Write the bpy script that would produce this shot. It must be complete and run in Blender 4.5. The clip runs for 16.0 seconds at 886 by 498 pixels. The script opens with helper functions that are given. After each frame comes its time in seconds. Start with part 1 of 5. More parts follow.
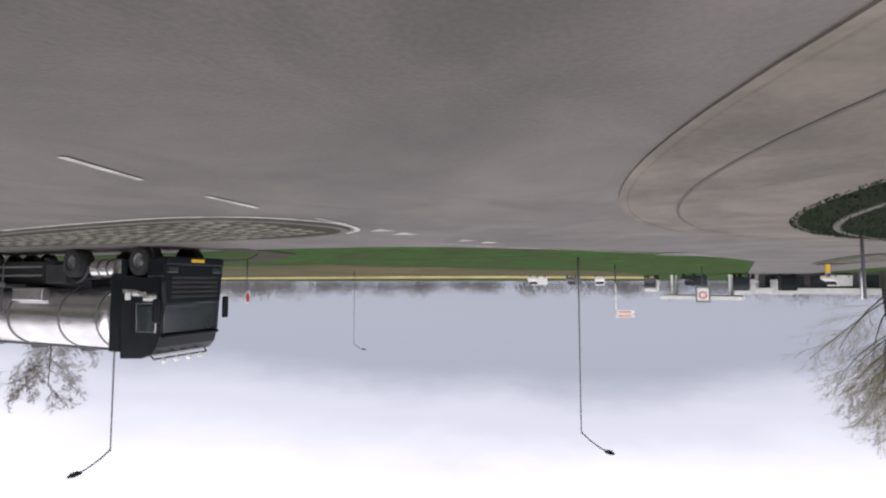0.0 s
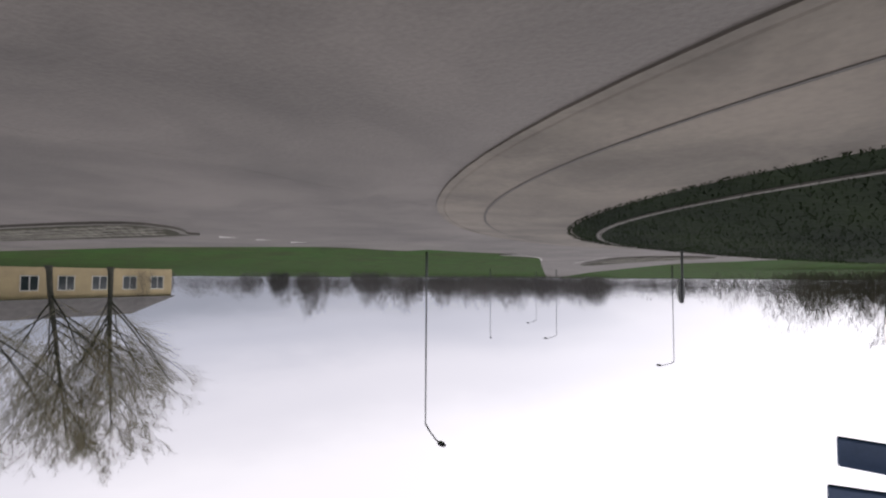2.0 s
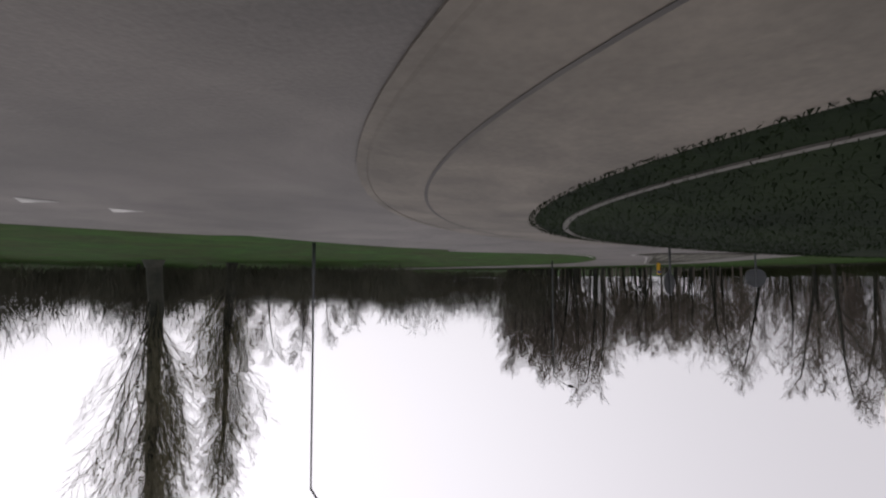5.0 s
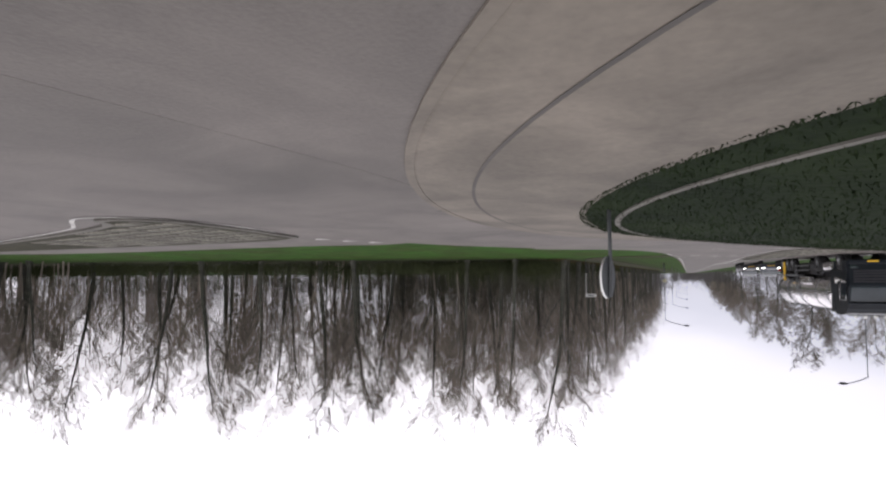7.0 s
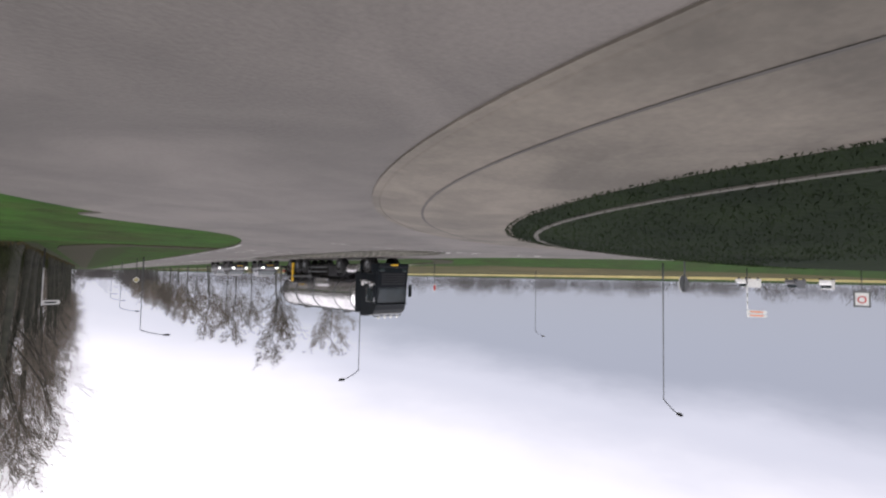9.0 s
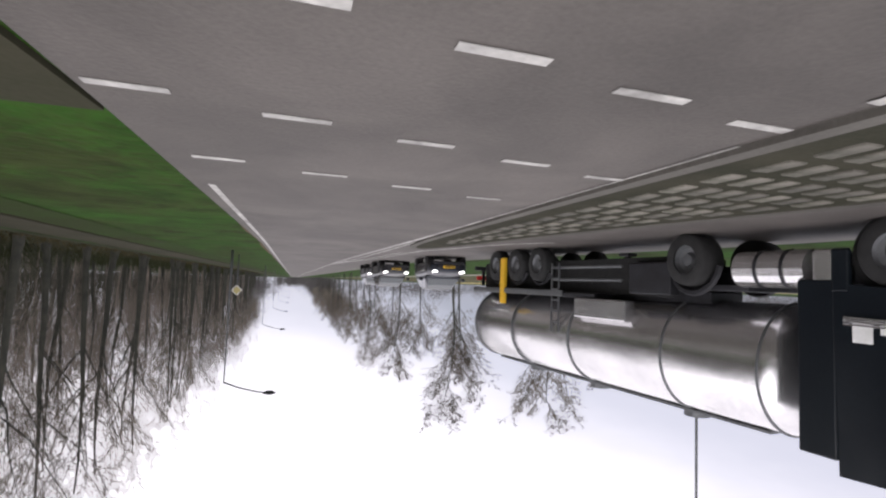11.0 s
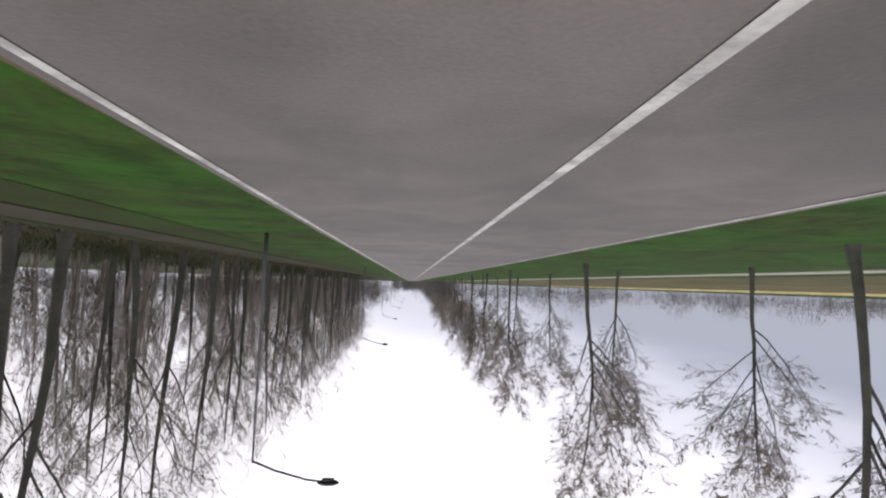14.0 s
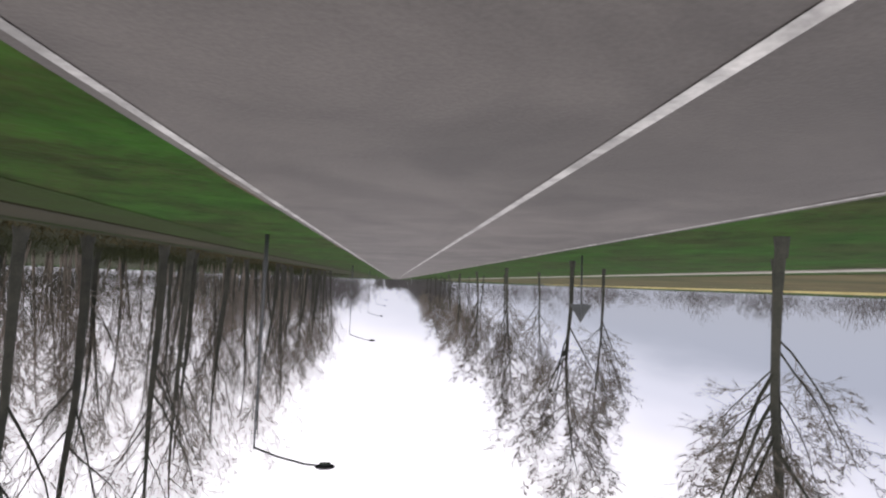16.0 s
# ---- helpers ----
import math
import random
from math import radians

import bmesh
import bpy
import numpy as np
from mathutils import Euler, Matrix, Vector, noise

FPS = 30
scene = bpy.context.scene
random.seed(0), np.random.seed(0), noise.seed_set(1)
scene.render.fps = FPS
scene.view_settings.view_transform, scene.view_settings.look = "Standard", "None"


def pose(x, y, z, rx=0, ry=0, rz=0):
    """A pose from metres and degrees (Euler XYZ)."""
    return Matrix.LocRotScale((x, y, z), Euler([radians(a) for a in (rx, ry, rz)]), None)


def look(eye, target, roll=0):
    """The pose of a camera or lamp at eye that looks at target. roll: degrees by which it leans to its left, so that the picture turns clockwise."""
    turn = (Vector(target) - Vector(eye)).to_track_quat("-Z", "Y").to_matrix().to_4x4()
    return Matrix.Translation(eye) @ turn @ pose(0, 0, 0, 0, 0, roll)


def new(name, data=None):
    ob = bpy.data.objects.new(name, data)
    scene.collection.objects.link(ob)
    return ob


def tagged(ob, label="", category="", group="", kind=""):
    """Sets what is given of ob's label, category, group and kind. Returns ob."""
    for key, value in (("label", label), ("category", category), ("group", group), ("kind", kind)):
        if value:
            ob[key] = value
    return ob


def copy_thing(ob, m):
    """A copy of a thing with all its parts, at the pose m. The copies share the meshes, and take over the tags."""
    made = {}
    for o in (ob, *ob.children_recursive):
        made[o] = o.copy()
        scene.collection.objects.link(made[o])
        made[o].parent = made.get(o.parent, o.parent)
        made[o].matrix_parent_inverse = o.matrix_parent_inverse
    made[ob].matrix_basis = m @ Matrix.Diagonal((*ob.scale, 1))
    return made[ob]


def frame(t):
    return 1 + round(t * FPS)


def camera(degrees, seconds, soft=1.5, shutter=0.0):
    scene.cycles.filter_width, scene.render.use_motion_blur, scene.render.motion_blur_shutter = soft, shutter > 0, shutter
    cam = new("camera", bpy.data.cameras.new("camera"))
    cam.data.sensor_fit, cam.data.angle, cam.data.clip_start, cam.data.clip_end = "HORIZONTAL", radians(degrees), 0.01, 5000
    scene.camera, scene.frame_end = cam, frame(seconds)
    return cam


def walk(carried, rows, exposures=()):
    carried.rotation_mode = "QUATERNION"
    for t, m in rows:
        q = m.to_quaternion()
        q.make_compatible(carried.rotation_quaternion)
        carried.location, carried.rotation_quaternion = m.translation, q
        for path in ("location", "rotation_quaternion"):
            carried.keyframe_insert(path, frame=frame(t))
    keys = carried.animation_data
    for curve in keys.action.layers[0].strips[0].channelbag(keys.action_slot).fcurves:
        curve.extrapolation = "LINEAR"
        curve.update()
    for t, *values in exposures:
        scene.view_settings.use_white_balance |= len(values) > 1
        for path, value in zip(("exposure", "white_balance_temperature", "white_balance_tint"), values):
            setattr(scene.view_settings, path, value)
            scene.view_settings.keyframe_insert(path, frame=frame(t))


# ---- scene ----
# camera: seconds, x, y, heading, pitch, lean; the eye is 1.2 m above the road, mounted head down
cam = camera(83.4, 16.0, soft=2.2)
PATH = [
    (0.00, 2.75, -0.48, -298.71, -3.72, -0.07),
    (0.30, -0.16, 1.26, -283.09, -3.84, -0.84),
    (0.70, -3.24, 2.46, -260.18, -3.73, -1.27),
    (1.00, -6.02, 2.93, -247.81, -3.43, -0.80),
    (1.50, -10.41, 2.71, -222.66, -3.23, 0.02),
    (2.00, -14.95, 0.72, -202.73, -3.34, 0.35),
    (2.50, -17.53, -1.57, -189.02, -3.55, 0.29),
    (3.00, -19.63, -4.57, -172.16, -3.62, 0.36),
    (3.50, -20.78, -8.54, -158.65, -3.47, 0.50),
    (4.00, -20.92, -13.28, -141.85, -3.32, 0.18),
    (4.50, -19.29, -17.39, -121.26, -3.30, -0.13),
    (5.08, -15.40, -21.90, -98.50, -3.22, -0.07),
    (5.65, -10.50, -24.30, -77.00, -3.10, -0.03),
    (6.22, -5.10, -24.30, -54.50, -3.03, -0.15),
    (6.80, 0.36, -22.49, -31.94, -2.97, -0.31),
    (7.00, 1.46, -22.30, -26.13, -2.98, -0.24),
    (7.50, 4.08, -21.67, -7.80, -3.01, 0.00),
    (8.20, 6.94, -20.11, 18.59, -2.95, 0.32),
    (8.70, 7.90, -15.60, 32.00, -3.06, 0.76),
    (9.25, 7.50, -9.70, 36.50, -3.35, 1.30),
    (9.80, 5.50, -3.20, 31.00, -3.75, 1.94),
    (10.30, 3.02, 2.68, 23.92, -4.15, 2.67),
    (10.70, 1.91, 7.95, 20.64, -4.16, 2.82),
    (11.00, 0.91, 11.92, 16.67, -4.02, 2.20),
    (11.50, 0.13, 18.78, 11.96, -3.90, 2.01),
    (12.00, -0.31, 26.03, 9.59, -3.70, 2.35),
    (12.50, -0.74, 32.99, 6.74, -3.68, 2.53),
    (13.00, -1.00, 39.54, 3.87, -3.86, 2.68),
    (13.50, -0.49, 47.38, 3.68, -4.00, 2.62),
    (14.00, -0.36, 54.92, 3.58, -3.96, 2.16),
    (14.50, -0.35, 62.15, 4.03, -3.96, 1.98),
    (15.00, -0.29, 69.00, 4.61, -4.01, 2.18),
    (16.00, -0.13, 84.39, 5.43, -3.83, 2.20),
]
EYE = 1.2


def mounted(x, y, heading, pitch, lean):
    return pose(x, y, EYE, 90 + pitch, 0, heading) @ pose(0, 0, 0, 0, 0, 180 + lean)


walk(cam, [(t, mounted(x, y, a, b, c)) for t, x, y, a, b, c in PATH],
     [(t, e, 6380, 13) for t, e in ((0, -0.5), (1.0, -0.58), (2.4, -1.15), (3.4, -1.5), (4.7, -1.65), (6.0, -1.1), (6.8, -0.6), (16, -0.52))])

# ---- world and sun: overcast, brightest round the veiled sun in the south-east and overhead, grey-blue low in the north-west
world = bpy.data.worlds.new("sky")
scene.world = world
world.use_nodes = True
wn = world.node_tree
wn.nodes.clear()
wl = wn.links.new
w_out = wn.nodes.new("ShaderNodeOutputWorld")
w_bg = wn.nodes.new("ShaderNodeBackground")
w_sky = wn.nodes.new("ShaderNodeTexSky")
w_sky.sky_type = "NISHITA"
w_sky.sun_disc = False
w_sky.sun_elevation = radians(32)
w_sky.sun_rotation = radians(140)
w_co = wn.nodes.new("ShaderNodeTexCoord")
w_map = wn.nodes.new("ShaderNodeMapping")
w_map.inputs["Scale"].default_value = (1.0, 1.0, 3.2)
w_noise = wn.nodes.new("ShaderNodeTexNoise")
w_noise.inputs["Scale"].default_value = 1.7
w_noise.inputs["Detail"].default_value = 6
w_noise.inputs["Roughness"].default_value = 0.55
w_dot = wn.nodes.new("ShaderNodeVectorMath")
w_dot.operation = "DOT_PRODUCT"
w_dot.inputs[1].default_value = (0.27, 0.0, 1.85)
w_sum = wn.nodes.new("ShaderNodeMath")
w_sum.operation = "MULTIPLY_ADD"
w_sum.inputs[1].default_value = 0.36
w_ramp = wn.nodes.new("ShaderNodeValToRGB")
w_ramp.color_ramp.interpolation = "EASE"
w_ramp.color_ramp.elements[0].position = 0.0
w_ramp.color_ramp.elements[0].color = (6.5, 6.75, 7.95, 1)
w_ramp.color_ramp.elements[1].position = 0.7
w_ramp.color_ramp.elements[1].color = (21.0, 20.2, 20.8, 1)
w_mid = w_ramp.color_ramp.elements.new(0.2)
w_mid.color = (11.5, 11.5, 12.9, 1)
w_mid = w_ramp.color_ramp.elements.new(0.42)
w_mid.color = (16.5, 16.0, 17.0, 1)
w_mix = wn.nodes.new("ShaderNodeMixRGB")
w_mix.inputs[0].default_value = 0.92
wl(w_co.outputs["Generated"], w_map.inputs[0])
wl(w_map.outputs[0], w_noise.inputs["Vector"])
wl(w_co.outputs["Generated"], w_dot.inputs[0])
wl(w_noise.outputs[0], w_sum.inputs[0])
wl(w_dot.outputs["Value"], w_sum.inputs[2])
# a heavier, bluer bank of cloud low in the north-west
w_bank = wn.nodes.new("ShaderNodeVectorMath")
w_bank.operation = "DOT_PRODUCT"
w_bank.inputs[1].default_value = (-0.82, 0.57, 0.0)
w_bmax = wn.nodes.new("ShaderNodeMath")
w_bmax.operation = "MAXIMUM"
w_bmax.inputs[1].default_value = 0.0
w_bpow = wn.nodes.new("ShaderNodeMath")
w_bpow.operation = "POWER"
w_bpow.inputs[1].default_value = 2.4
w_less = wn.nodes.new("ShaderNodeMath")
w_less.operation = "MULTIPLY_ADD"
w_less.inputs[1].default_value = -0.26
wl(w_co.outputs["Generated"], w_bank.inputs[0])
wl(w_bank.outputs["Value"], w_bmax.inputs[0])
wl(w_bmax.outputs[0], w_bpow.inputs[0])
wl(w_bpow.outputs[0], w_less.inputs[0])
wl(w_sum.outputs[0], w_less.inputs[2])
wl(w_less.outputs[0], w_ramp.inputs[0])
# glow of the veiled sun
w_sun = wn.nodes.new("ShaderNodeVectorMath")
w_sun.operation = "DOT_PRODUCT"
w_sun.inputs[1].default_value = Vector((14, -12, 9)).normalized()
w_pow = wn.nodes.new("ShaderNodeMath")
w_pow.operation = "POWER"
w_pow.use_clamp = True
w_pow.inputs[1].default_value = 3.0
w_pos = wn.nodes.new("ShaderNodeMath")
w_pos.operation = "MAXIMUM"
w_pos.inputs[1].default_value = 0.0
w_glow = wn.nodes.new("ShaderNodeMixRGB")
w_glow.blend_type = "ADD"
w_glow.inputs[2].default_value = (16, 15.6, 16, 1)
wl(w_co.outputs["Generated"], w_sun.inputs[0])
wl(w_sun.outputs["Value"], w_pos.inputs[0])
wl(w_pos.outputs[0], w_pow.inputs[0])
wl(w_pow.outputs[0], w_glow.inputs[0])
wl(w_ramp.outputs[0], w_glow.inputs[1])
wl(w_sky.outputs[0], w_mix.inputs[1])
wl(w_glow.outputs[0], w_mix.inputs[2])
wl(w_mix.outputs[0], w_bg.inputs[0])
w_bg.inputs[1].default_value = 0.1
wl(w_bg.outputs[0], w_out.inputs[0])
sun_data = bpy.data.lights.new("sun", "SUN")
sun_data.energy = 0.6
sun_data.angle = radians(30)
sun_data.color = (1.0, 0.97, 0.92)
sun = new("sun", sun_data)
sun.matrix_world = look((0, 0, 50), (-14, 12, 50 - 12))


# ---- materials
def material(name, base, second=None, scale=6.0, fine=60.0, rough=0.85, metal=0.0, bump=0.15, spread=0.35, clear=0.0, vary=0.0, sheen=0.5):
    """Two colours mixed by noise at two sizes, with fine relief."""
    m = bpy.data.materials.new(name)
    m.use_nodes = True
    nt = m.node_tree
    b = nt.nodes["Principled BSDF"]
    b.inputs["Roughness"].default_value = rough
    b.inputs["Metallic"].default_value = metal
    b.inputs["Specular IOR Level"].default_value = sheen
    if clear:
        b.inputs["Coat Weight"].default_value = clear
    co = nt.nodes.new("ShaderNodeTexCoord")
    n1 = nt.nodes.new("ShaderNodeTexNoise")
    n1.inputs["Scale"].default_value = scale
    n1.inputs["Detail"].default_value = 6
    n2 = nt.nodes.new("ShaderNodeTexNoise")
    n2.inputs["Scale"].default_value = fine
    n2.inputs["Detail"].default_value = 3
    add = nt.nodes.new("ShaderNodeMath")
    add.operation = "MULTIPLY_ADD"
    add.inputs[1].default_value = 0.45
    sub = nt.nodes.new("ShaderNodeMath")
    sub.operation = "SUBTRACT"
    sub.inputs[1].default_value = 0.22
    ramp = nt.nodes.new("ShaderNodeValToRGB")
    ramp.color_ramp.elements[0].position = 0.5 - spread / 2
    ramp.color_ramp.elements[1].position = 0.5 + spread / 2
    second = second or tuple(c * 0.7 for c in base)
    ramp.color_ramp.elements[0].color = (*second, 1)
    ramp.color_ramp.elements[1].color = (*base, 1)
    L = nt.links.new
    L(co.outputs["Object"], n1.inputs["Vector"])
    L(co.outputs["Object"], n2.inputs["Vector"])
    L(n2.outputs[0], add.inputs[0])
    L(n1.outputs[0], add.inputs[2])
    L(add.outputs[0], sub.inputs[0])
    L(sub.outputs[0], ramp.inputs[0])
    col = ramp.outputs[0]
    if vary:
        info = nt.nodes.new("ShaderNodeObjectInfo")
        hsv = nt.nodes.new("ShaderNodeHueSaturation")
        mr = nt.nodes.new("ShaderNodeMapRange")
        mr.inputs[3].default_value = 1 - vary
        mr.inputs[4].default_value = 1 + vary
        L(info.outputs["Random"], mr.inputs[0])
        L(mr.outputs[0], hsv.inputs["Value"])
        L(col, hsv.inputs["Color"])
        col = hsv.outputs[0]
    L(col, b.inputs["Base Color"])
    if bump:
        bp = nt.nodes.new("ShaderNodeBump")
        bp.inputs["Strength"].default_value = bump
        bp.inputs["Distance"].default_value = 0.02
        L(n2.outputs[0], bp.inputs["Height"])
        L(bp.outputs[0], b.inputs["Normal"])
    return m


def worn(m, low, high, size):
    """Adds broad patches of lighter and darker wear to a material's colour."""
    nt = m.node_tree
    b = nt.nodes["Principled BSDF"]
    src = b.inputs["Base Color"].links[0].from_socket
    co = nt.nodes.new("ShaderNodeTexCoord")
    n = nt.nodes.new("ShaderNodeTexNoise")
    n.inputs["Scale"].default_value = size
    n.inputs["Detail"].default_value = 5
    n.inputs["Roughness"].default_value = 0.62
    n.inputs["Distortion"].default_value = 0.6
    mr = nt.nodes.new("ShaderNodeMapRange")
    mr.inputs[1].default_value = 0.36
    mr.inputs[2].default_value = 0.64
    mr.inputs[3].default_value = low
    mr.inputs[4].default_value = high
    hsv = nt.nodes.new("ShaderNodeHueSaturation")
    nt.links.new(co.outputs["Object"], n.inputs["Vector"])
    nt.links.new(n.outputs[0], mr.inputs[0])
    nt.links.new(mr.outputs[0], hsv.inputs["Value"])
    nt.links.new(src, hsv.inputs["Color"])
    nt.links.new(hsv.outputs[0], b.inputs["Base Color"])
    return m


def lamp_material(name, colour, strength):
    m = bpy.data.materials.new(name)
    m.use_nodes = True
    b = m.node_tree.nodes["Principled BSDF"]
    b.inputs["Emission Color"].default_value = (*colour, 1)
    b.inputs["Emission Strength"].default_value = strength
    return m


GRASS = material("grass", (0.022, 0.064, 0.008), (0.027, 0.038, 0.010), 0.35, 7, 0.95, bump=0.8, spread=0.28, sheen=0.08)
ISLAND = material("island_grass", (0.014, 0.021, 0.010), (0.008, 0.012, 0.007), 0.6, 9, 0.95, bump=0.8, sheen=0.05)
ROUGH = material("rough_grass", (0.021, 0.03, 0.014), (0.013, 0.019, 0.01), 0.6, 9, 0.95, bump=0, sheen=0.05)
OLIVE = material("olive_grass", (0.026, 0.046, 0.011), (0.026, 0.032, 0.012), 0.4, 7, 0.95, bump=0.8, sheen=0.08)
FIELD = material("ploughed_field", (0.085, 0.068, 0.032), (0.05, 0.055, 0.022), 0.05, 0.8, 0.95, bump=0.5, sheen=0.1)
STUBBLE = material("straw_bank", (0.55, 0.47, 0.22), (0.42, 0.35, 0.16), 0.2, 3, 0.95)
ASPHALT = material("asphalt", (0.097, 0.086, 0.077), (0.062, 0.055, 0.049), 0.22, 25, 0.72, bump=0.3)
APRON = material("apron_concrete", (0.128, 0.111, 0.09), (0.09, 0.079, 0.064), 0.4, 14, 0.85)
KERB = material("kerb_concrete", (0.095, 0.088, 0.076), (0.06, 0.056, 0.048), 0.8, 20, 0.85)
PAINT = material("road_paint", (0.5, 0.49, 0.46), (0.32, 0.31, 0.29), 1.2, 18, 0.7)
BRICK = material("mossy_bedding", (0.042, 0.040, 0.028), (0.026, 0.027, 0.018), 1.5, 20, 0.95, sheen=0.1)
PATHMAT = material("path_asphalt", (0.046, 0.042, 0.028), (0.03, 0.032, 0.019), 0.3, 14, 0.95, sheen=0.1)
SOIL = material("wood_floor", (0.04, 0.042, 0.022), (0.024, 0.029, 0.015), 0.3, 5, 0.95, sheen=0.1)
BARK = material("bark", (0.066, 0.064, 0.05), (0.034, 0.036, 0.029), 1.5, 14, 0.95, vary=0.2)
TWIG = material("twigs", (0.225, 0.188, 0.155), (0.135, 0.118, 0.1), 0.6, 6, 0.95, vary=0.25)
PALEPATH = material("pale_path", (0.3, 0.28, 0.24), (0.22, 0.2, 0.17), 0.4, 14, 0.9)
ELMTWIG = material("elm_twigs", (0.3, 0.27, 0.19), (0.22, 0.2, 0.14), 0.6, 6, 0.95, vary=0.15)
# twigs of the far woods, with some distance haze mixed into the base colour
HAZETWIG = material("hazed_twigs", (0.125, 0.116, 0.114), (0.082, 0.078, 0.078), 0.05, 1, 0.95)
BRAMBLE = material("bramble", (0.05, 0.058, 0.026), (0.03, 0.036, 0.018), 0.8, 6, 0.95, sheen=0.1)
BUSH = material("bush_leaves", (0.095, 0.09, 0.064), (0.056, 0.056, 0.04), 0.5, 6, 0.95, vary=0.2)
STEEL = material("galvanised_steel", (0.17, 0.175, 0.18), (0.12, 0.125, 0.13), 2, 30, 0.5, 0.6, 0.05)
POLE = material("weathered_pole", (0.1, 0.105, 0.11), (0.065, 0.07, 0.072), 1.5, 25, 0.65, 0.2, 0.05)
DARKSTEEL = material("dark_metal", (0.03, 0.03, 0.035), (0.02, 0.02, 0.022), 3, 30, 0.5, 0.3, 0.05)
BLUE = material("sign_blue", (0.01, 0.06, 0.36), (0.008, 0.05, 0.28), 2, 20, 0.4, bump=0.02)
WHITE = material("white_paint", (0.75, 0.75, 0.74), (0.62, 0.62, 0.6), 2, 20, 0.5, bump=0.03)
RED = material("sign_red", (0.55, 0.03, 0.03), (0.42, 0.03, 0.03), 2, 20, 0.45, bump=0.03)
ORANGE = material("sign_orange", (0.75, 0.2, 0.04), (0.62, 0.16, 0.04), 2, 20, 0.45, bump=0.03)
PALEYELLOW = material("pale_yellow", (0.5, 0.43, 0.18), (0.4, 0.35, 0.17), 2, 20, 0.5, bump=0.03)
YELLOW = material("yellow_paint", (0.75, 0.45, 0.02), (0.6, 0.36, 0.02), 2, 20, 0.5, bump=0.03)
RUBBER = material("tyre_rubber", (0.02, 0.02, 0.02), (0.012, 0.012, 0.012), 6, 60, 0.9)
TANK = material("polished_steel_tank", (0.78, 0.77, 0.77), (0.66, 0.65, 0.66), 0.8, 10, 0.24, 0.92, 0.02)
CABPAINT = material("black_lorry_paint", (0.009, 0.012, 0.015), (0.006, 0.008, 0.011), 1, 20, 0.32, 0.0, 0.02, clear=0.15, sheen=0.18)
GLASS = material("dark_glass", (0.03, 0.04, 0.045), (0.02, 0.028, 0.03), 1, 10, 0.06, 0.0, 0.0, clear=0.5)
HEADLAMP = lamp_material("headlamp_glow", (1.0, 0.97, 0.9), 9)
WALLTAN = material("tan_render", (0.5, 0.4, 0.24), (0.4, 0.32, 0.2), 0.5, 8, 0.85)
ROOFGREY = material("grey_roof", (0.085, 0.08, 0.075), (0.055, 0.052, 0.05), 0.8, 10, 0.8)


# ---- building blocks
def mesh_of(name, bm):
    me = bpy.data.meshes.new(name)
    bm.normal_update()
    bm.to_mesh(me)
    bm.free()
    return me


def part(name, bm, mat, parent=None, label="", smooth=False):
    me = mesh_of(name, bm)
    me.materials.append(mat)
    if smooth:
        for p in me.polygons:
            p.use_smooth = True
    ob = new(name, me)
    if parent is not None:
        ob.parent = parent
    if label:
        ob["label"] = label
    return ob


def thing(name, label, category, group="", at=None):
    ob = new(name)
    tagged(ob, label, category, group)
    if at is not None:
        ob.matrix_world = at
    return ob


def box(bm, x0, y0, z0, x1, y1, z1, bevel=0.0, m=None):
    r = bmesh.ops.create_cube(bm, size=1.0)
    vs = r["verts"]
    bmesh.ops.scale(bm, vec=(x1 - x0, y1 - y0, z1 - z0), verts=vs)
    bmesh.ops.translate(bm, vec=((x0 + x1) / 2, (y0 + y1) / 2, (z0 + z1) / 2), verts=vs)
    if bevel:
        es = list({e for v in vs for e in v.link_edges})
        r = bmesh.ops.bevel(bm, geom=es, offset=bevel, segments=2, affect="EDGES", profile=0.5)
        vs = r["verts"]
    if m is not None:
        bmesh.ops.transform(bm, matrix=m, verts=vs)
    return bm


def tube(bm, pts, radii, sides=8, cap=True):
    """A tube along points."""
    rings = []
    n = len(pts)
    pts = [Vector(p) for p in pts]
    up = None
    for i in range(n):
        d = (pts[min(i + 1, n - 1)] - pts[max(i - 1, 0)]).normalized()
        if up is None:
            up = Vector((1, 0, 0)) if abs(d.x) < 0.8 else Vector((0, 1, 0))
        a = d.cross(up).normalized()
        up = a.cross(d).normalized()
        ring = [bm.verts.new(pts[i] + (a * math.cos(2 * math.pi * k / sides) + up * math.sin(2 * math.pi * k / sides)) * radii[i]) for k in range(sides)]
        rings.append(ring)
    for i in range(n - 1):
        for k in range(sides):
            bm.faces.new((rings[i][k], rings[i][(k + 1) % sides], rings[i + 1][(k + 1) % sides], rings[i + 1][k]))
    if cap and sides > 2:
        bm.faces.new(rings[0][::-1])
        bm.faces.new(rings[-1])
    return bm


def sheet(bm, outline, z):
    """A flat polygon at height z."""
    f = bm.faces.new([bm.verts.new((x, y, z)) for x, y in outline])
    if f.normal.z < 0 or sum((outline[i][0] - outline[i - 1][0]) * (outline[i][1] + outline[i - 1][1]) for i in range(len(outline))) > 0:
        f.normal_flip()
    return bm


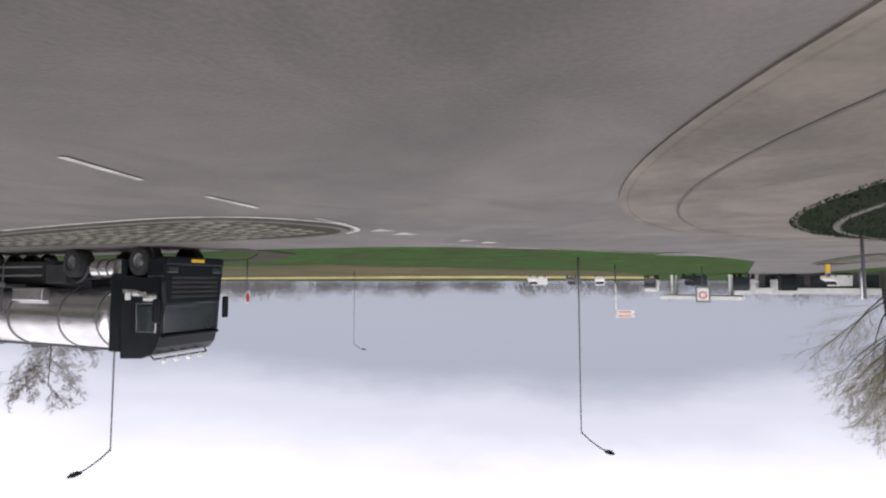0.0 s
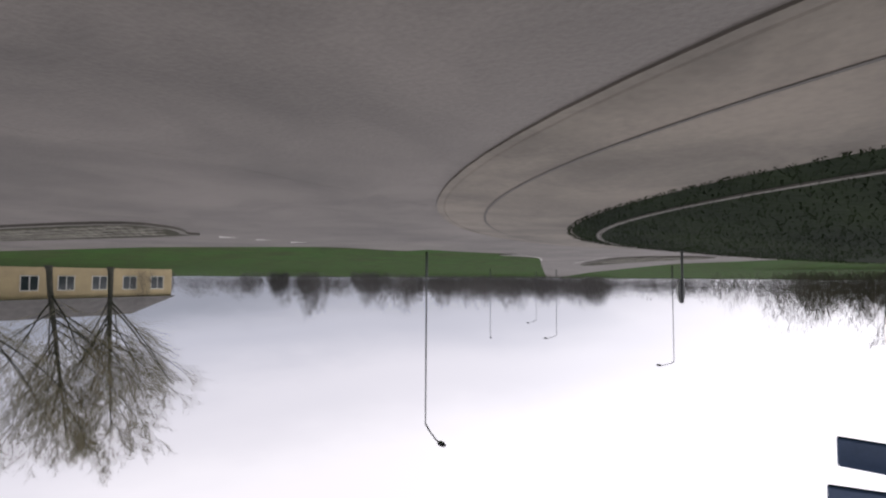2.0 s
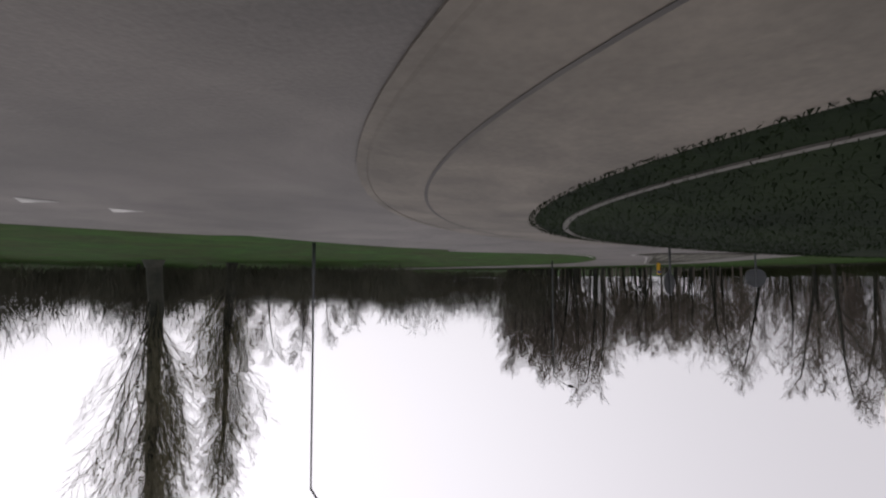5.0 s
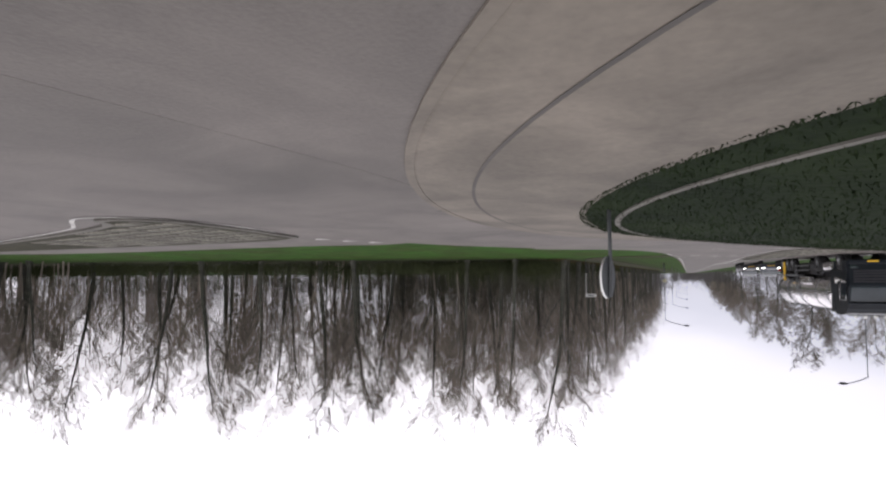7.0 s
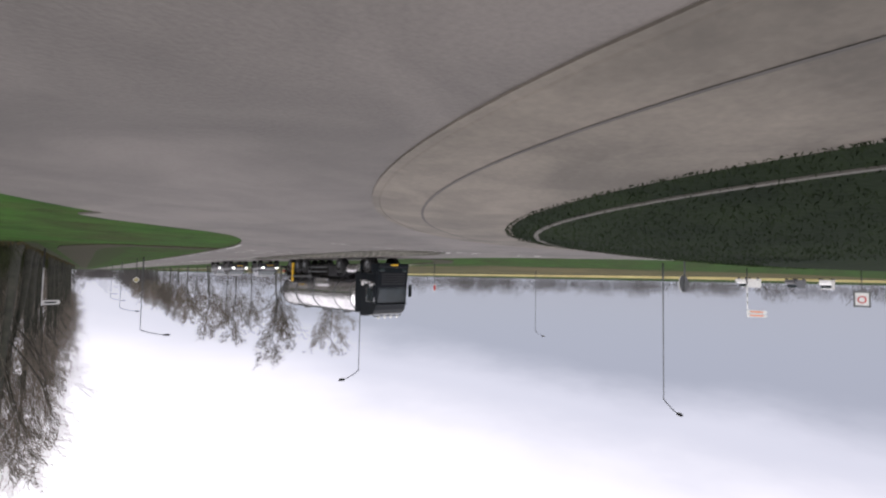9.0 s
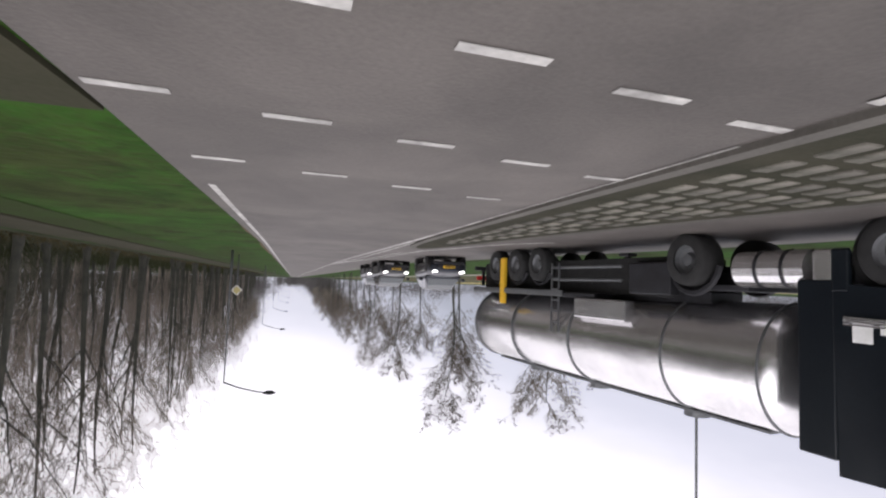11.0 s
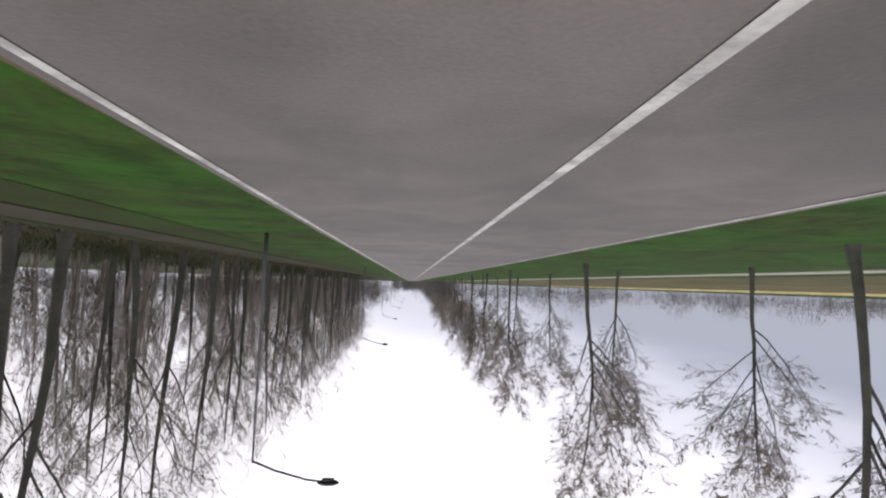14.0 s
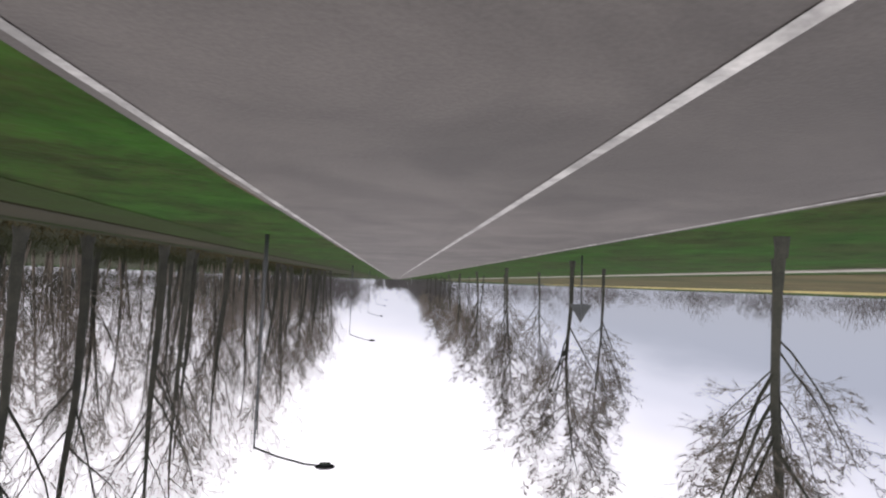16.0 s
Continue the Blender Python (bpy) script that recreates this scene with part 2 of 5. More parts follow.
def slab(bm, outline, z0, z1):
    """A flat polygon with thickness."""
    area = sum(outline[i - 1][0] * outline[i][1] - outline[i][0] * outline[i - 1][1] for i in range(len(outline)))
    if area < 0:
        outline = outline[::-1]
    top = [bm.verts.new((x, y, z1)) for x, y in outline]
    low = [bm.verts.new((x, y, z0)) for x, y in outline]
    bm.faces.new(top)
    n = len(outline)
    for i in range(n):
        bm.faces.new((low[i], low[(i + 1) % n], top[(i + 1) % n], top[i]))
    return bm


def strip(bm, pts, width, z, z0=None):
    """A band along points, flat at z, or with thickness down to z0."""
    pts = [Vector((p[0], p[1], 0)) for p in pts]
    n = len(pts)
    left, right = [], []
    for i in range(n):
        d = (pts[min(i + 1, n - 1)] - pts[max(i - 1, 0)]).normalized()
        s = Vector((-d.y, d.x, 0)) * width / 2
        left.append(pts[i] + s)
        right.append(pts[i] - s)
    vl = [bm.verts.new((p.x, p.y, z)) for p in left]
    vr = [bm.verts.new((p.x, p.y, z)) for p in right]
    for i in range(n - 1):
        bm.faces.new((vr[i], vr[i + 1], vl[i + 1], vl[i]))
    if z0 is not None:
        ll = [bm.verts.new((p.x, p.y, z0)) for p in left]
        lr = [bm.verts.new((p.x, p.y, z0)) for p in right]
        for i in range(n - 1):
            bm.faces.new((vl[i], vl[i + 1], ll[i + 1], ll[i]))
            bm.faces.new((vr[i + 1], vr[i], lr[i], lr[i + 1]))
        bm.faces.new((vr[0], vl[0], ll[0], lr[0]))
        bm.faces.new((vl[-1], vr[-1], lr[-1], ll[-1]))
    return bm


def ring(bm, c, r0, r1, z, sides=160):
    a = [bm.verts.new((c[0] + r0 * math.cos(2 * math.pi * k / sides), c[1] + r0 * math.sin(2 * math.pi * k / sides), z)) for k in range(sides)]
    b = [bm.verts.new((c[0] + r1 * math.cos(2 * math.pi * k / sides), c[1] + r1 * math.sin(2 * math.pi * k / sides), z)) for k in range(sides)]
    for k in range(sides):
        j = (k + 1) % sides
        bm.faces.new((a[k], b[k], b[j], a[j]))
    return bm


def arc(c, r, a0, a1, n=24):
    return [(c[0] + r * math.cos(radians(a0 + (a1 - a0) * i / n)), c[1] + r * math.sin(radians(a0 + (a1 - a0) * i / n))) for i in range(n + 1)]


def structure(name, bm, mat, label, category, smooth=False):
    return tagged(part(name, bm, mat, smooth=smooth), label, category, kind="structure")


SETT = material("granite_sett", (0.13, 0.12, 0.1), (0.055, 0.055, 0.04), 2.0, 18, 0.85, vary=0.35)
JOINT = material("joint", (0.07, 0.064, 0.058), (0.05, 0.046, 0.042), 1, 10, 0.95)

VERGESOIL = material("verge_soil", (0.11, 0.085, 0.055), (0.06, 0.055, 0.03), 1.2, 14, 0.95, sheen=0.1)

# ---- ground: one sheet of grass out to the horizon
C0 = (-6.7, -11.6)          # centre of the roundabout
R_ISLE, R_APRON, R_ROAD = 9.9, 12.4, 18.4

bm = bmesh.new()
sheet(bm, [(-2600, -2600), (2600, -2600), (2600, 2600), (-2600, 2600)], -0.04)
structure("ground", bm, GRASS, "short green grass verge running out to the horizon", "grass")

# ploughed field with a straw-coloured bank along its far side
bm = bmesh.new()
sheet(bm, [(-24, 24), (-60, 12), (-150, 12), (-104, 40), (-98, 62), (-98, 400), (-24, 400)], -0.02)
structure("field", bm, FIELD, "flat brown ploughed field beside the road", "field")
bm = bmesh.new()
slab(bm, [(-101, 400), (-97, 400), (-97, 62), (-104, 40), (-150, 14), (-153, 17), (-110, 45), (-101, 66)], -0.1, 0.5)
structure("bank", bm, STUBBLE, "low straw-yellow bank along the edge of the field", "bank")
bm = bmesh.new()
sheet(bm, [(9.7, 17), (13, 14.5), (45, 3), (160, -8), (160, 400), (9.7, 400)], -0.02)
structure("forest_floor", bm, SOIL, "dark leaf-littered floor of the wood", "ground")

# darker olive strip along the road side of the cycle path
bm = bmesh.new()
sheet(bm, [(5.9, 19), (7.3, 21), (7.3, 400), (5.5, 400), (5.4, 60)], -0.028)
structure("rough_verge", bm, OLIVE, "strip of darker olive grass beside the cycle path", "grass")

# carriageways
bm = bmesh.new()
ring(bm, C0, R_APRON, R_ROAD, 0.0)
structure("road_ring", bm, ASPHALT, "grey-brown asphalt ring of the roundabout", "road")


def eased(outline, n=5):
    """The outline with its bends rounded, long straights left alone."""
    pts = [Vector(p) for p in outline]
    out = []
    for i in range(len(pts)):
        p0, p1, p2, p3 = pts[i - 1], pts[i], pts[(i + 1) % len(pts)], pts[(i + 2) % len(pts)]
        if max((p2 - p1).length, (p1 - p0).length, (p3 - p2).length) > 40:
            out.append(tuple(p1))
            continue
        for k in range(n):
            t = k / n
            q = 0.5 * (2 * p1 + (p2 - p0) * t + (2 * p0 - 5 * p1 + 4 * p2 - p3) * t * t + (3 * p1 - p0 - 3 * p2 + p3) * t ** 3)
            out.append((q.x, q.y))
    return out


def arm(name, outline):
    bm = bmesh.new()
    slab(bm, eased(outline), -0.06, 0.0015)
    structure(name, bm, ASPHALT, "worn grey-brown asphalt carriageway", "road")


arm("road_north", [(7.6, 0), (4.2, 4), (2.75, 9), (2.3, 16), (2.02, 30), (1.96, 900), (-5.62, 900), (-5.75, 42), (-7.8, 32), (-9.6, 22), (-10.4, 14), (-12.0, 8.5), (-15.5, 4), (-6.7, -2)])
arm("road_west", [(-21, 1.4), (-25.5, -0.6), (-33, -2.6), (-90, -5), (-700, -30), (-700, -46), (-90, -13.5), (-34, -13.5), (-27, -15.5), (-24.5, -19), (-18, -12)])
arm("road_south", [(-21.5, -23.5), (-20.9, -28.5), (-22.5, -36), (-33, -90), (-150, -700), (-135, -700), (-25, -92), (-13.5, -42), (-8, -34), (-3, -29.6), (-8, -22)])
arm("road_east", [(6.2, -25.5), (11, -20.2), (14.5, -18.3), (24, -17.6), (32, -20), (41, -29), (52, -44), (75, -68), (400, -380), (408, -374), (82, -64), (60, -40), (50, -25), (41, -14), (32, -7.6), (16, -6.5), (11.2, -6), (5, -12)])

# central island
bm = bmesh.new()
N = 96
rows = []
for r, z in ((R_APRON, 0.0), (R_APRON - 0.06, 0.024), (R_APRON - 0.3, 0.045), (R_ISLE, 0.16)):
    rows.append([bm.verts.new((C0[0] + r * math.cos(2 * math.pi * k / N), C0[1] + r * math.sin(2 * math.pi * k / N), z)) for k in range(N)])
for a, b in zip(rows, rows[1:]):
    for k in range(N):
        j = (k + 1) % N
        bm.faces.new((a[k], a[j], b[j], b[k]))
structure("apron", bm, APRON, "pale concrete overrun apron round the island", "pavement")
bm = bmesh.new()
rows = []
for i in range(14):
    r = R_ISLE * (1 - i / 13)
    z = 0.16 + 0.75 * (1 - (r / R_ISLE) ** 2)
    rows.append([bm.verts.new((C0[0] + r * math.cos(2 * math.pi * k / N), C0[1] + r * math.sin(2 * math.pi * k / N), z)) for k in range(N)] if i < 13 else None)
top = bm.verts.new((C0[0], C0[1], 0.91))
for a, b in zip(rows[:-1], rows[1:]):
    for k in range(N):
        j = (k + 1) % N
        if b is None:
            bm.faces.new((a[k], a[j], top))
        else:
            bm.faces.new((a[k], a[j], b[j], b[k]))
structure("island", bm, ISLAND, "dark grassy mound in the middle of the roundabout", "island", smooth=True)
bm = bmesh.new()
strip(bm, arc(C0, R_APRON + 0.02, 0, 360, 120), 0.1, 0.02, -0.02)
structure("apron_kerb", bm, APRON, "concrete kerb ring round the apron", "kerb")
bm = bmesh.new()
strip(bm, arc(C0, 9.35, 0, 360, 120), 0.1, 0.255, 0.1)
structure("island_kerb", bm, KERB, "narrow concrete edging set in the grassy mound", "kerb")
# dark joints in the apron
for r in (11.62,):
    bm = bmesh.new()
    ring(bm, C0, r, r + 0.045, 0.049 + 0.115 * (12.1 - r) / 2.2)
    structure("apron_joint", bm, JOINT, "dark joint in the concrete apron", "joint")

# worn soil along the edges of the north road
for pts in ([(-5.8, 42), (-5.7, 60), (-5.66, 300)], [(2.1, 24), (2.04, 30), (2.0, 300)]):
    bm = bmesh.new()
    for i in range(60):
        y0 = pts[0][1] + (150 - pts[0][1]) * i / 60
        y1 = pts[0][1] + (150 - pts[0][1]) * (i + 1) / 60
        xa = pts[0][0] + (pts[2][0] - pts[0][0]) * min(1.0, (y0 - pts[0][1]) / 40)
        s = -1 if xa < 0 else 1
        w0, w1 = 0.07 + 0.09 * math.sin(i * 1.7) * math.sin(i * 0.53), 0.07 + 0.09 * math.sin((i + 1) * 1.7) * math.sin((i + 1) * 0.53)
        f = [(xa - 0.3 * s, y0), (xa + w0 * s, y0), (xa + w1 * s, y1), (xa - 0.3 * s, y1)]
        sheet(bm, f, -0.03)
    structure("verge_edge", bm, VERGESOIL, "bare brown soil along the road edge", "soil")

# paths
bm = bmesh.new()
strip(bm, [(8.3, 900), (8.3, 24), (8.0, 19), (6.5, 15.5), (2.4, 15.2)], 1.9, 0.006, -0.06)
structure("cycle_path", bm, PATHMAT, "narrow brown asphalt cycle path along the wood", "path")
bm = bmesh.new()
strip(bm, [(-20.3, 900), (-20.3, 40), (-18.4, 29.5)], 1.6, 0.006, -0.06)
structure("cycle_path", bm, PALEPATH, "narrow pale cycle path beside the field", "path")

bm = bmesh.new()
strip(bm, [(-18.4, 29.5), (-17, 22), (-13, 16.5), (-9.2, 15.2)], 1.6, 0.004, -0.06)
structure("cycle_path", bm, PATHMAT, "brown asphalt end of the cycle path at the crossing", "path")

# splitter islands
SPLITS = {
    "north": [(-2.6, 13.8), (-2.75, 11), (-3.1, 8.5), (-3.8, 7.2), (-5.2, 6.6), (-6.3, 7.1), (-6.8, 8.6), (-6.6, 11), (-5.9, 15), (-4.6, 21), (-3.7, 26.5), (-3.0, 28), (-2.55, 26), (-2.5, 20)],
    "west": [(-26.3, -6.5), (-25.6, -7.6), (-26.6, -8.9), (-28, -9.4), (-41, -8.3), (-41, -6.6), (-32, -6.2)],
    "south": [(-13, -27.8), (-12, -29), (-12.2, -30.4), (-15, -34), (-19.8, -43.5), (-20.3, -42), (-18, -32.5), (-16.6, -28.7), (-15, -27.5)],
    "east": [(12.6, -10.4), (11.9, -11.6), (11.4, -13.6), (11.3, -15.4), (12.4, -16.2), (15, -15), (30, -12.2), (30, -10.8), (16, -10)],
}
for name, outline in SPLITS.items():
    outline = eased(outline, 4)
    bm = bmesh.new()
    strip(bm, outline + outline[:1], 0.18, 0.06, -0.02)
    structure("splitter_kerb_" + name, bm, KERB, "pale kerb round the splitter island", "kerb")
    bm = bmesh.new()
    slab(bm, outline, -0.02, 0.045)
    structure("splitter_" + name, bm, BRICK, "dark mossy splitter island set with rows of stone setts", "island")

# setts on the north splitter island, laid in rows
sett_mesh = None
splitter = bpy.data.objects["splitter_north"]
random.seed(3)
ROWS_N = [(-3.1, -6.5, 7.9), (-2.75, -6.7, 10.5), (-2.7, -6.1, 14), (-2.6, -4.8, 20), (-2.65, -3.8, 25.5)]
count = 0
for i in range(31):
    y = 7.7 + 0.58 * i
    k = max(j for j in range(4) if ROWS_N[j][2] <= max(y, 7.9))
    (a0, b0, y0), (a1, b1, y1) = ROWS_N[k], ROWS_N[k + 1]
    u = min(max((y - y0) / (y1 - y0), 0), 1)
    right, left = a0 + (a1 - a0) * u - 0.3, b0 + (b1 - b0) * u + 0.3
    n = int((right - left) / 0.33)
    for c in range(n):
        x = left + (c + 0.5) * (right - left) / n
        if sett_mesh is None:
            bm = bmesh.new()
            box(bm, -0.1, -0.2, 0.0, 0.1, 0.2, 0.05, 0.015)
            sett_mesh = mesh_of("sett", bm)
            sett_mesh.materials.append(SETT)
        ob = new("sett", sett_mesh)
        ob.parent = splitter
        ob.matrix_basis = pose(x, y, 0.012 + random.uniform(-0.006, 0.006), random.uniform(-1, 1), random.uniform(-1, 1), random.uniform(-2, 2))
        count += 1



def inside(x, y, outline):
    hit = False
    for i in range(len(outline)):
        (xa, ya), (xb, yb) = outline[i - 1], outline[i]
        if (ya > y) != (yb > y) and x < (xb - xa) * (y - ya) / (yb - ya) + xa:
            hit = not hit
    return hit


# the other splitter islands carry the same setts at their roundabout end
for name, turn in (("east", 8), ("south", 64), ("west", -2)):
    host, outline = bpy.data.objects["splitter_" + name], SPLITS[name]
    ca, sa = math.cos(radians(turn)), math.sin(radians(turn))
    cx, cy = outline[0]
    laid = 0
    cells = [(0.31 * i, 0.56 * j) for i in range(-34, 35) for j in range(-34, 35)]
    cells.sort(key=lambda c: (c[0] * ca - c[1] * sa + cx - C0[0]) ** 2 + (c[0] * sa + c[1] * ca + cy - C0[1]) ** 2)
    for u, v in cells:
        x, y = cx + u * ca - v * sa, cy + u * sa + v * ca
        if laid >= 220:
            break
        if all(inside(x + dx, y + dy, outline) for dx, dy in ((0.34, 0), (-0.34, 0), (0, 0.34), (0, -0.34))):
            ob = new("sett", sett_mesh)
            ob.parent = host
            ob.matrix_basis = pose(x, y, 0.012 + random.uniform(-0.006, 0.006), random.uniform(-1, 1), random.uniform(-1, 1), turn + random.uniform(-2, 2))
            laid += 1

# painted lines, each a thin layer of its own
layer = 0.009


def bend(pts, n=6):
    """An open line with its corners rounded; straights longer than 20 m stay straight."""
    p = [Vector(q) for q in pts]
    out = []
    for i in range(len(p) - 1):
        p0, p1, p2, p3 = p[max(i - 1, 0)], p[i], p[i + 1], p[min(i + 2, len(p) - 1)]
        run = (p2 - p1).length
        if run > 20:
            out.append(tuple(p1))
            continue
        p0 = p1 + (p0 - p1).normalized() * min((p0 - p1).length, run)
        p3 = p2 + (p3 - p2).normalized() * min((p3 - p2).length, run)
        for k in range(n):
            t = k / n
            q = 0.5 * (2 * p1 + (p2 - p0) * t + (2 * p0 - 5 * p1 + 4 * p2 - p3) * t * t + (3 * p1 - p0 - 3 * p2 + p3) * t ** 3)
            out.append((q.x, q.y))
    return out + [tuple(p[-1])]


def line(name, pts, width, label="white painted road line"):
    global layer
    layer += 0.0006
    bm = bmesh.new()
    strip(bm, bend(pts), width, layer)
    return tagged(part(name, bm, PAINT), label, "road line", kind="structure")


line("edge_line", [(2.0, 19), (1.86, 30), (1.86, 900)], 0.09)
line("centre_line", [(-2.5, 15), (-2.35, 24), (-2.0, 38)], 0.13)
line("centre_line", [(-2.0, 38), (-1.86, 50), (-1.86, 900)], 0.12)
line("edge_line", [(-5.55, 40), (-5.5, 900)], 0.08)
line("hatch_line", [(-3.6, 29.5), (-3.15, 38.7), (-1.95, 50.5)], 0.1)
line("hatch_line", [(-2.5, 20), (-2.4, 39), (-1.95, 49.5)], 0.09)
line("hatch_line", [(-3.2, 31.5), (-2.78, 39.2), (-1.97, 48.5)], 0.09)
line("hatch_line", [(-5.6, 23.5), (-4.8, 25), (-3.6, 30)], 0.12)
line("splitter_line", [(-2.4, 14), (-2.55, 11), (-2.9, 8.3), (-3.7, 6.9), (-5.2, 6.3), (-6.5, 6.9), (-7.05, 8.6), (-6.9, 10)], 0.13)


# cycle crossing on the north arm: three rows of blocks
def block(x, y, w, d, turn=0.0):
    bm = bmesh.new()
    box(bm, x - w / 2, y - d / 2, 0.005, x + w / 2, y + d / 2, 0.012, 0, None)
    return tagged(part("crossing_mark", bm, PAINT), "short white block of a cycle crossing", "road marking", "crossing marks", "structure")


for k in range(5):
    block(2.05 - 1.06 * k, 13.86 + 0.18 * k, 0.52, 0.09)
for k in range(5):
    block(2.0 - 1.06 * k, 15.5 + 0.24 * k, 0.5, 0.09)
for k in range(4):
    block(1.7 - 1.08 * k, 17.4 + 0.28 * k, 0.5, 0.09)


def tooth(x, y, turn):
    bm = bmesh.new()
    f = bm.faces.new([bm.verts.new(p) for p in ((-0.3, -0.28, 0.011), (0.3, -0.28, 0.011), (0, 0.3, 0.011))])
    bmesh.ops.transform(bm, matrix=pose(x, y, 0, 0, 0, turn), verts=bm.verts)
    return tagged(part("yield_tooth", bm, PAINT), "white painted give-way triangle", "road marking", "give-way marks", "structure")


for (x, y), turn in (((-6.75, 6.42), 8), ((-7.72, 6.45), 6), ((-10.4, 6.0), 20), ((-11.35, 5.7), 25), ((-26.9, -10.6), 105), ((-26.6, -11.8), 105), ((-26.2, -13.0), 108), ((-10.9, -29.4), 200), ((-9.6, -29.2), 200), ((-8.3, -28.8), 205),
                     ((12.4, -9.3), 285), ((12.1, -8.2), 285), ((11.7, -7.2), 288)):
    tooth(x, y, turn)
line("edge_line", [(-11.0, 7.2), (-13.5, 5.9), (-16.4, 4.2), (-19, 2.6), (-21.3, 0.9), (-24.2, -0.2), (-25.6, -0.7), (-25.9, -1.4)], 0.1)
for a, b in (((0.4, 4.95), (-0.6, 5.38)), ((-1.7, 5.72), (-2.8, 5.97)), ((-4.25, 6.08), (-5.28, 6.2))):
    line("lane_dash", [a, b], 0.1, "short white dash across the mouth of the exit")
line("edge_line", [(2.6, 9.3), (2.4, 11), (2.3, 13.2)], 0.14)
line("edge_line", [(-21.4, -23.8), (-20.8, -27.0), (-21.6, -32)], 0.1)
line("edge_line", [(-17.2, -28), (-18.4, -31.5), (-20.4, -38)], 0.1)
line("edge_line", [(11.5, -12.2), (11.1, -14.6), (11.5, -16.0), (12.7, -16.5), (15.2, -15.3), (22, -13.9), (30, -12.5)], 0.09)
line("edge_line", [(8.6, -22.2), (11, -19.9), (13, -18.9), (16, -18.2)], 0.12)

# skid and repair marks in the asphalt
worn(ASPHALT, 0.78, 1.2, 0.55)
worn(APRON, 0.74, 1.16, 0.8)
worn(GRASS, 0.7, 1.3, 0.9)
worn(FIELD, 0.7, 1.3, 0.12)
worn(PAINT, 0.55, 1.1, 2.2)
PATCH = material("asphalt_repair", (0.062, 0.055, 0.051), (0.045, 0.04, 0.038), 0.5, 20, 0.8)
for pts in ([(3.4, -15.8), (4.6, -14.8), (5.6, -13.9)], [(2.8, -16.6), (4.2, -15.4), (5.3, -14.2)]):
    bm = bmesh.new()
    strip(bm, pts, 0.25, 0.007)
    structure("repair_seam", bm, PATCH, "dark tar seam in the asphalt", "road mark")


# ---- plants
LITTER = material("leaf_litter", (0.09, 0.07, 0.035), (0.045, 0.045, 0.02), 1.5, 12, 0.95, bump=0, sheen=0.1)
class Raw:
    """Plain lists of points and faces, for meshes of many thin tubes."""

    def __init__(self):
        self.v, self.f = [], []

    def tube(self, pts, radii, sides):
        base = len(self.v)
        n = len(pts)
        for i in range(n):
            d = pts[min(i + 1, n - 1)] - pts[max(i - 1, 0)]
            d.normalize()
            a = d.cross(Vector((0.31, 0.87, 0.38)))
            a.normalize()
            b = d.cross(a)
            for k in range(sides):
                w = 2 * math.pi * k / sides
                self.v.append(pts[i] + (a * math.cos(w) + b * math.sin(w)) * radii[i])
        for i in range(n - 1):
            for k in range(sides):
                p, q = base + i * sides + k, base + i * sides + (k + 1) % sides
                self.f.append((p, q, q + sides, p + sides))

    def leaf(self, p, d, length, width):
        s = d.cross(Vector((random.uniform(-1, 1), random.uniform(-1, 1), random.uniform(-1, 1))))
        s.normalize()
        b = len(self.v)
        self.v += [p - s * width, p + s * width, p + d * length]
        self.f.append((b, b + 1, b + 2))

    def mesh(self, name, mat, smooth=True):
        me = bpy.data.meshes.new(name)
        me.from_pydata(self.v, [], self.f)
        me.materials.append(mat)
        if smooth:
            me.polygons.foreach_set("use_smooth", [True] * len(me.polygons))
        me.update()
        return me


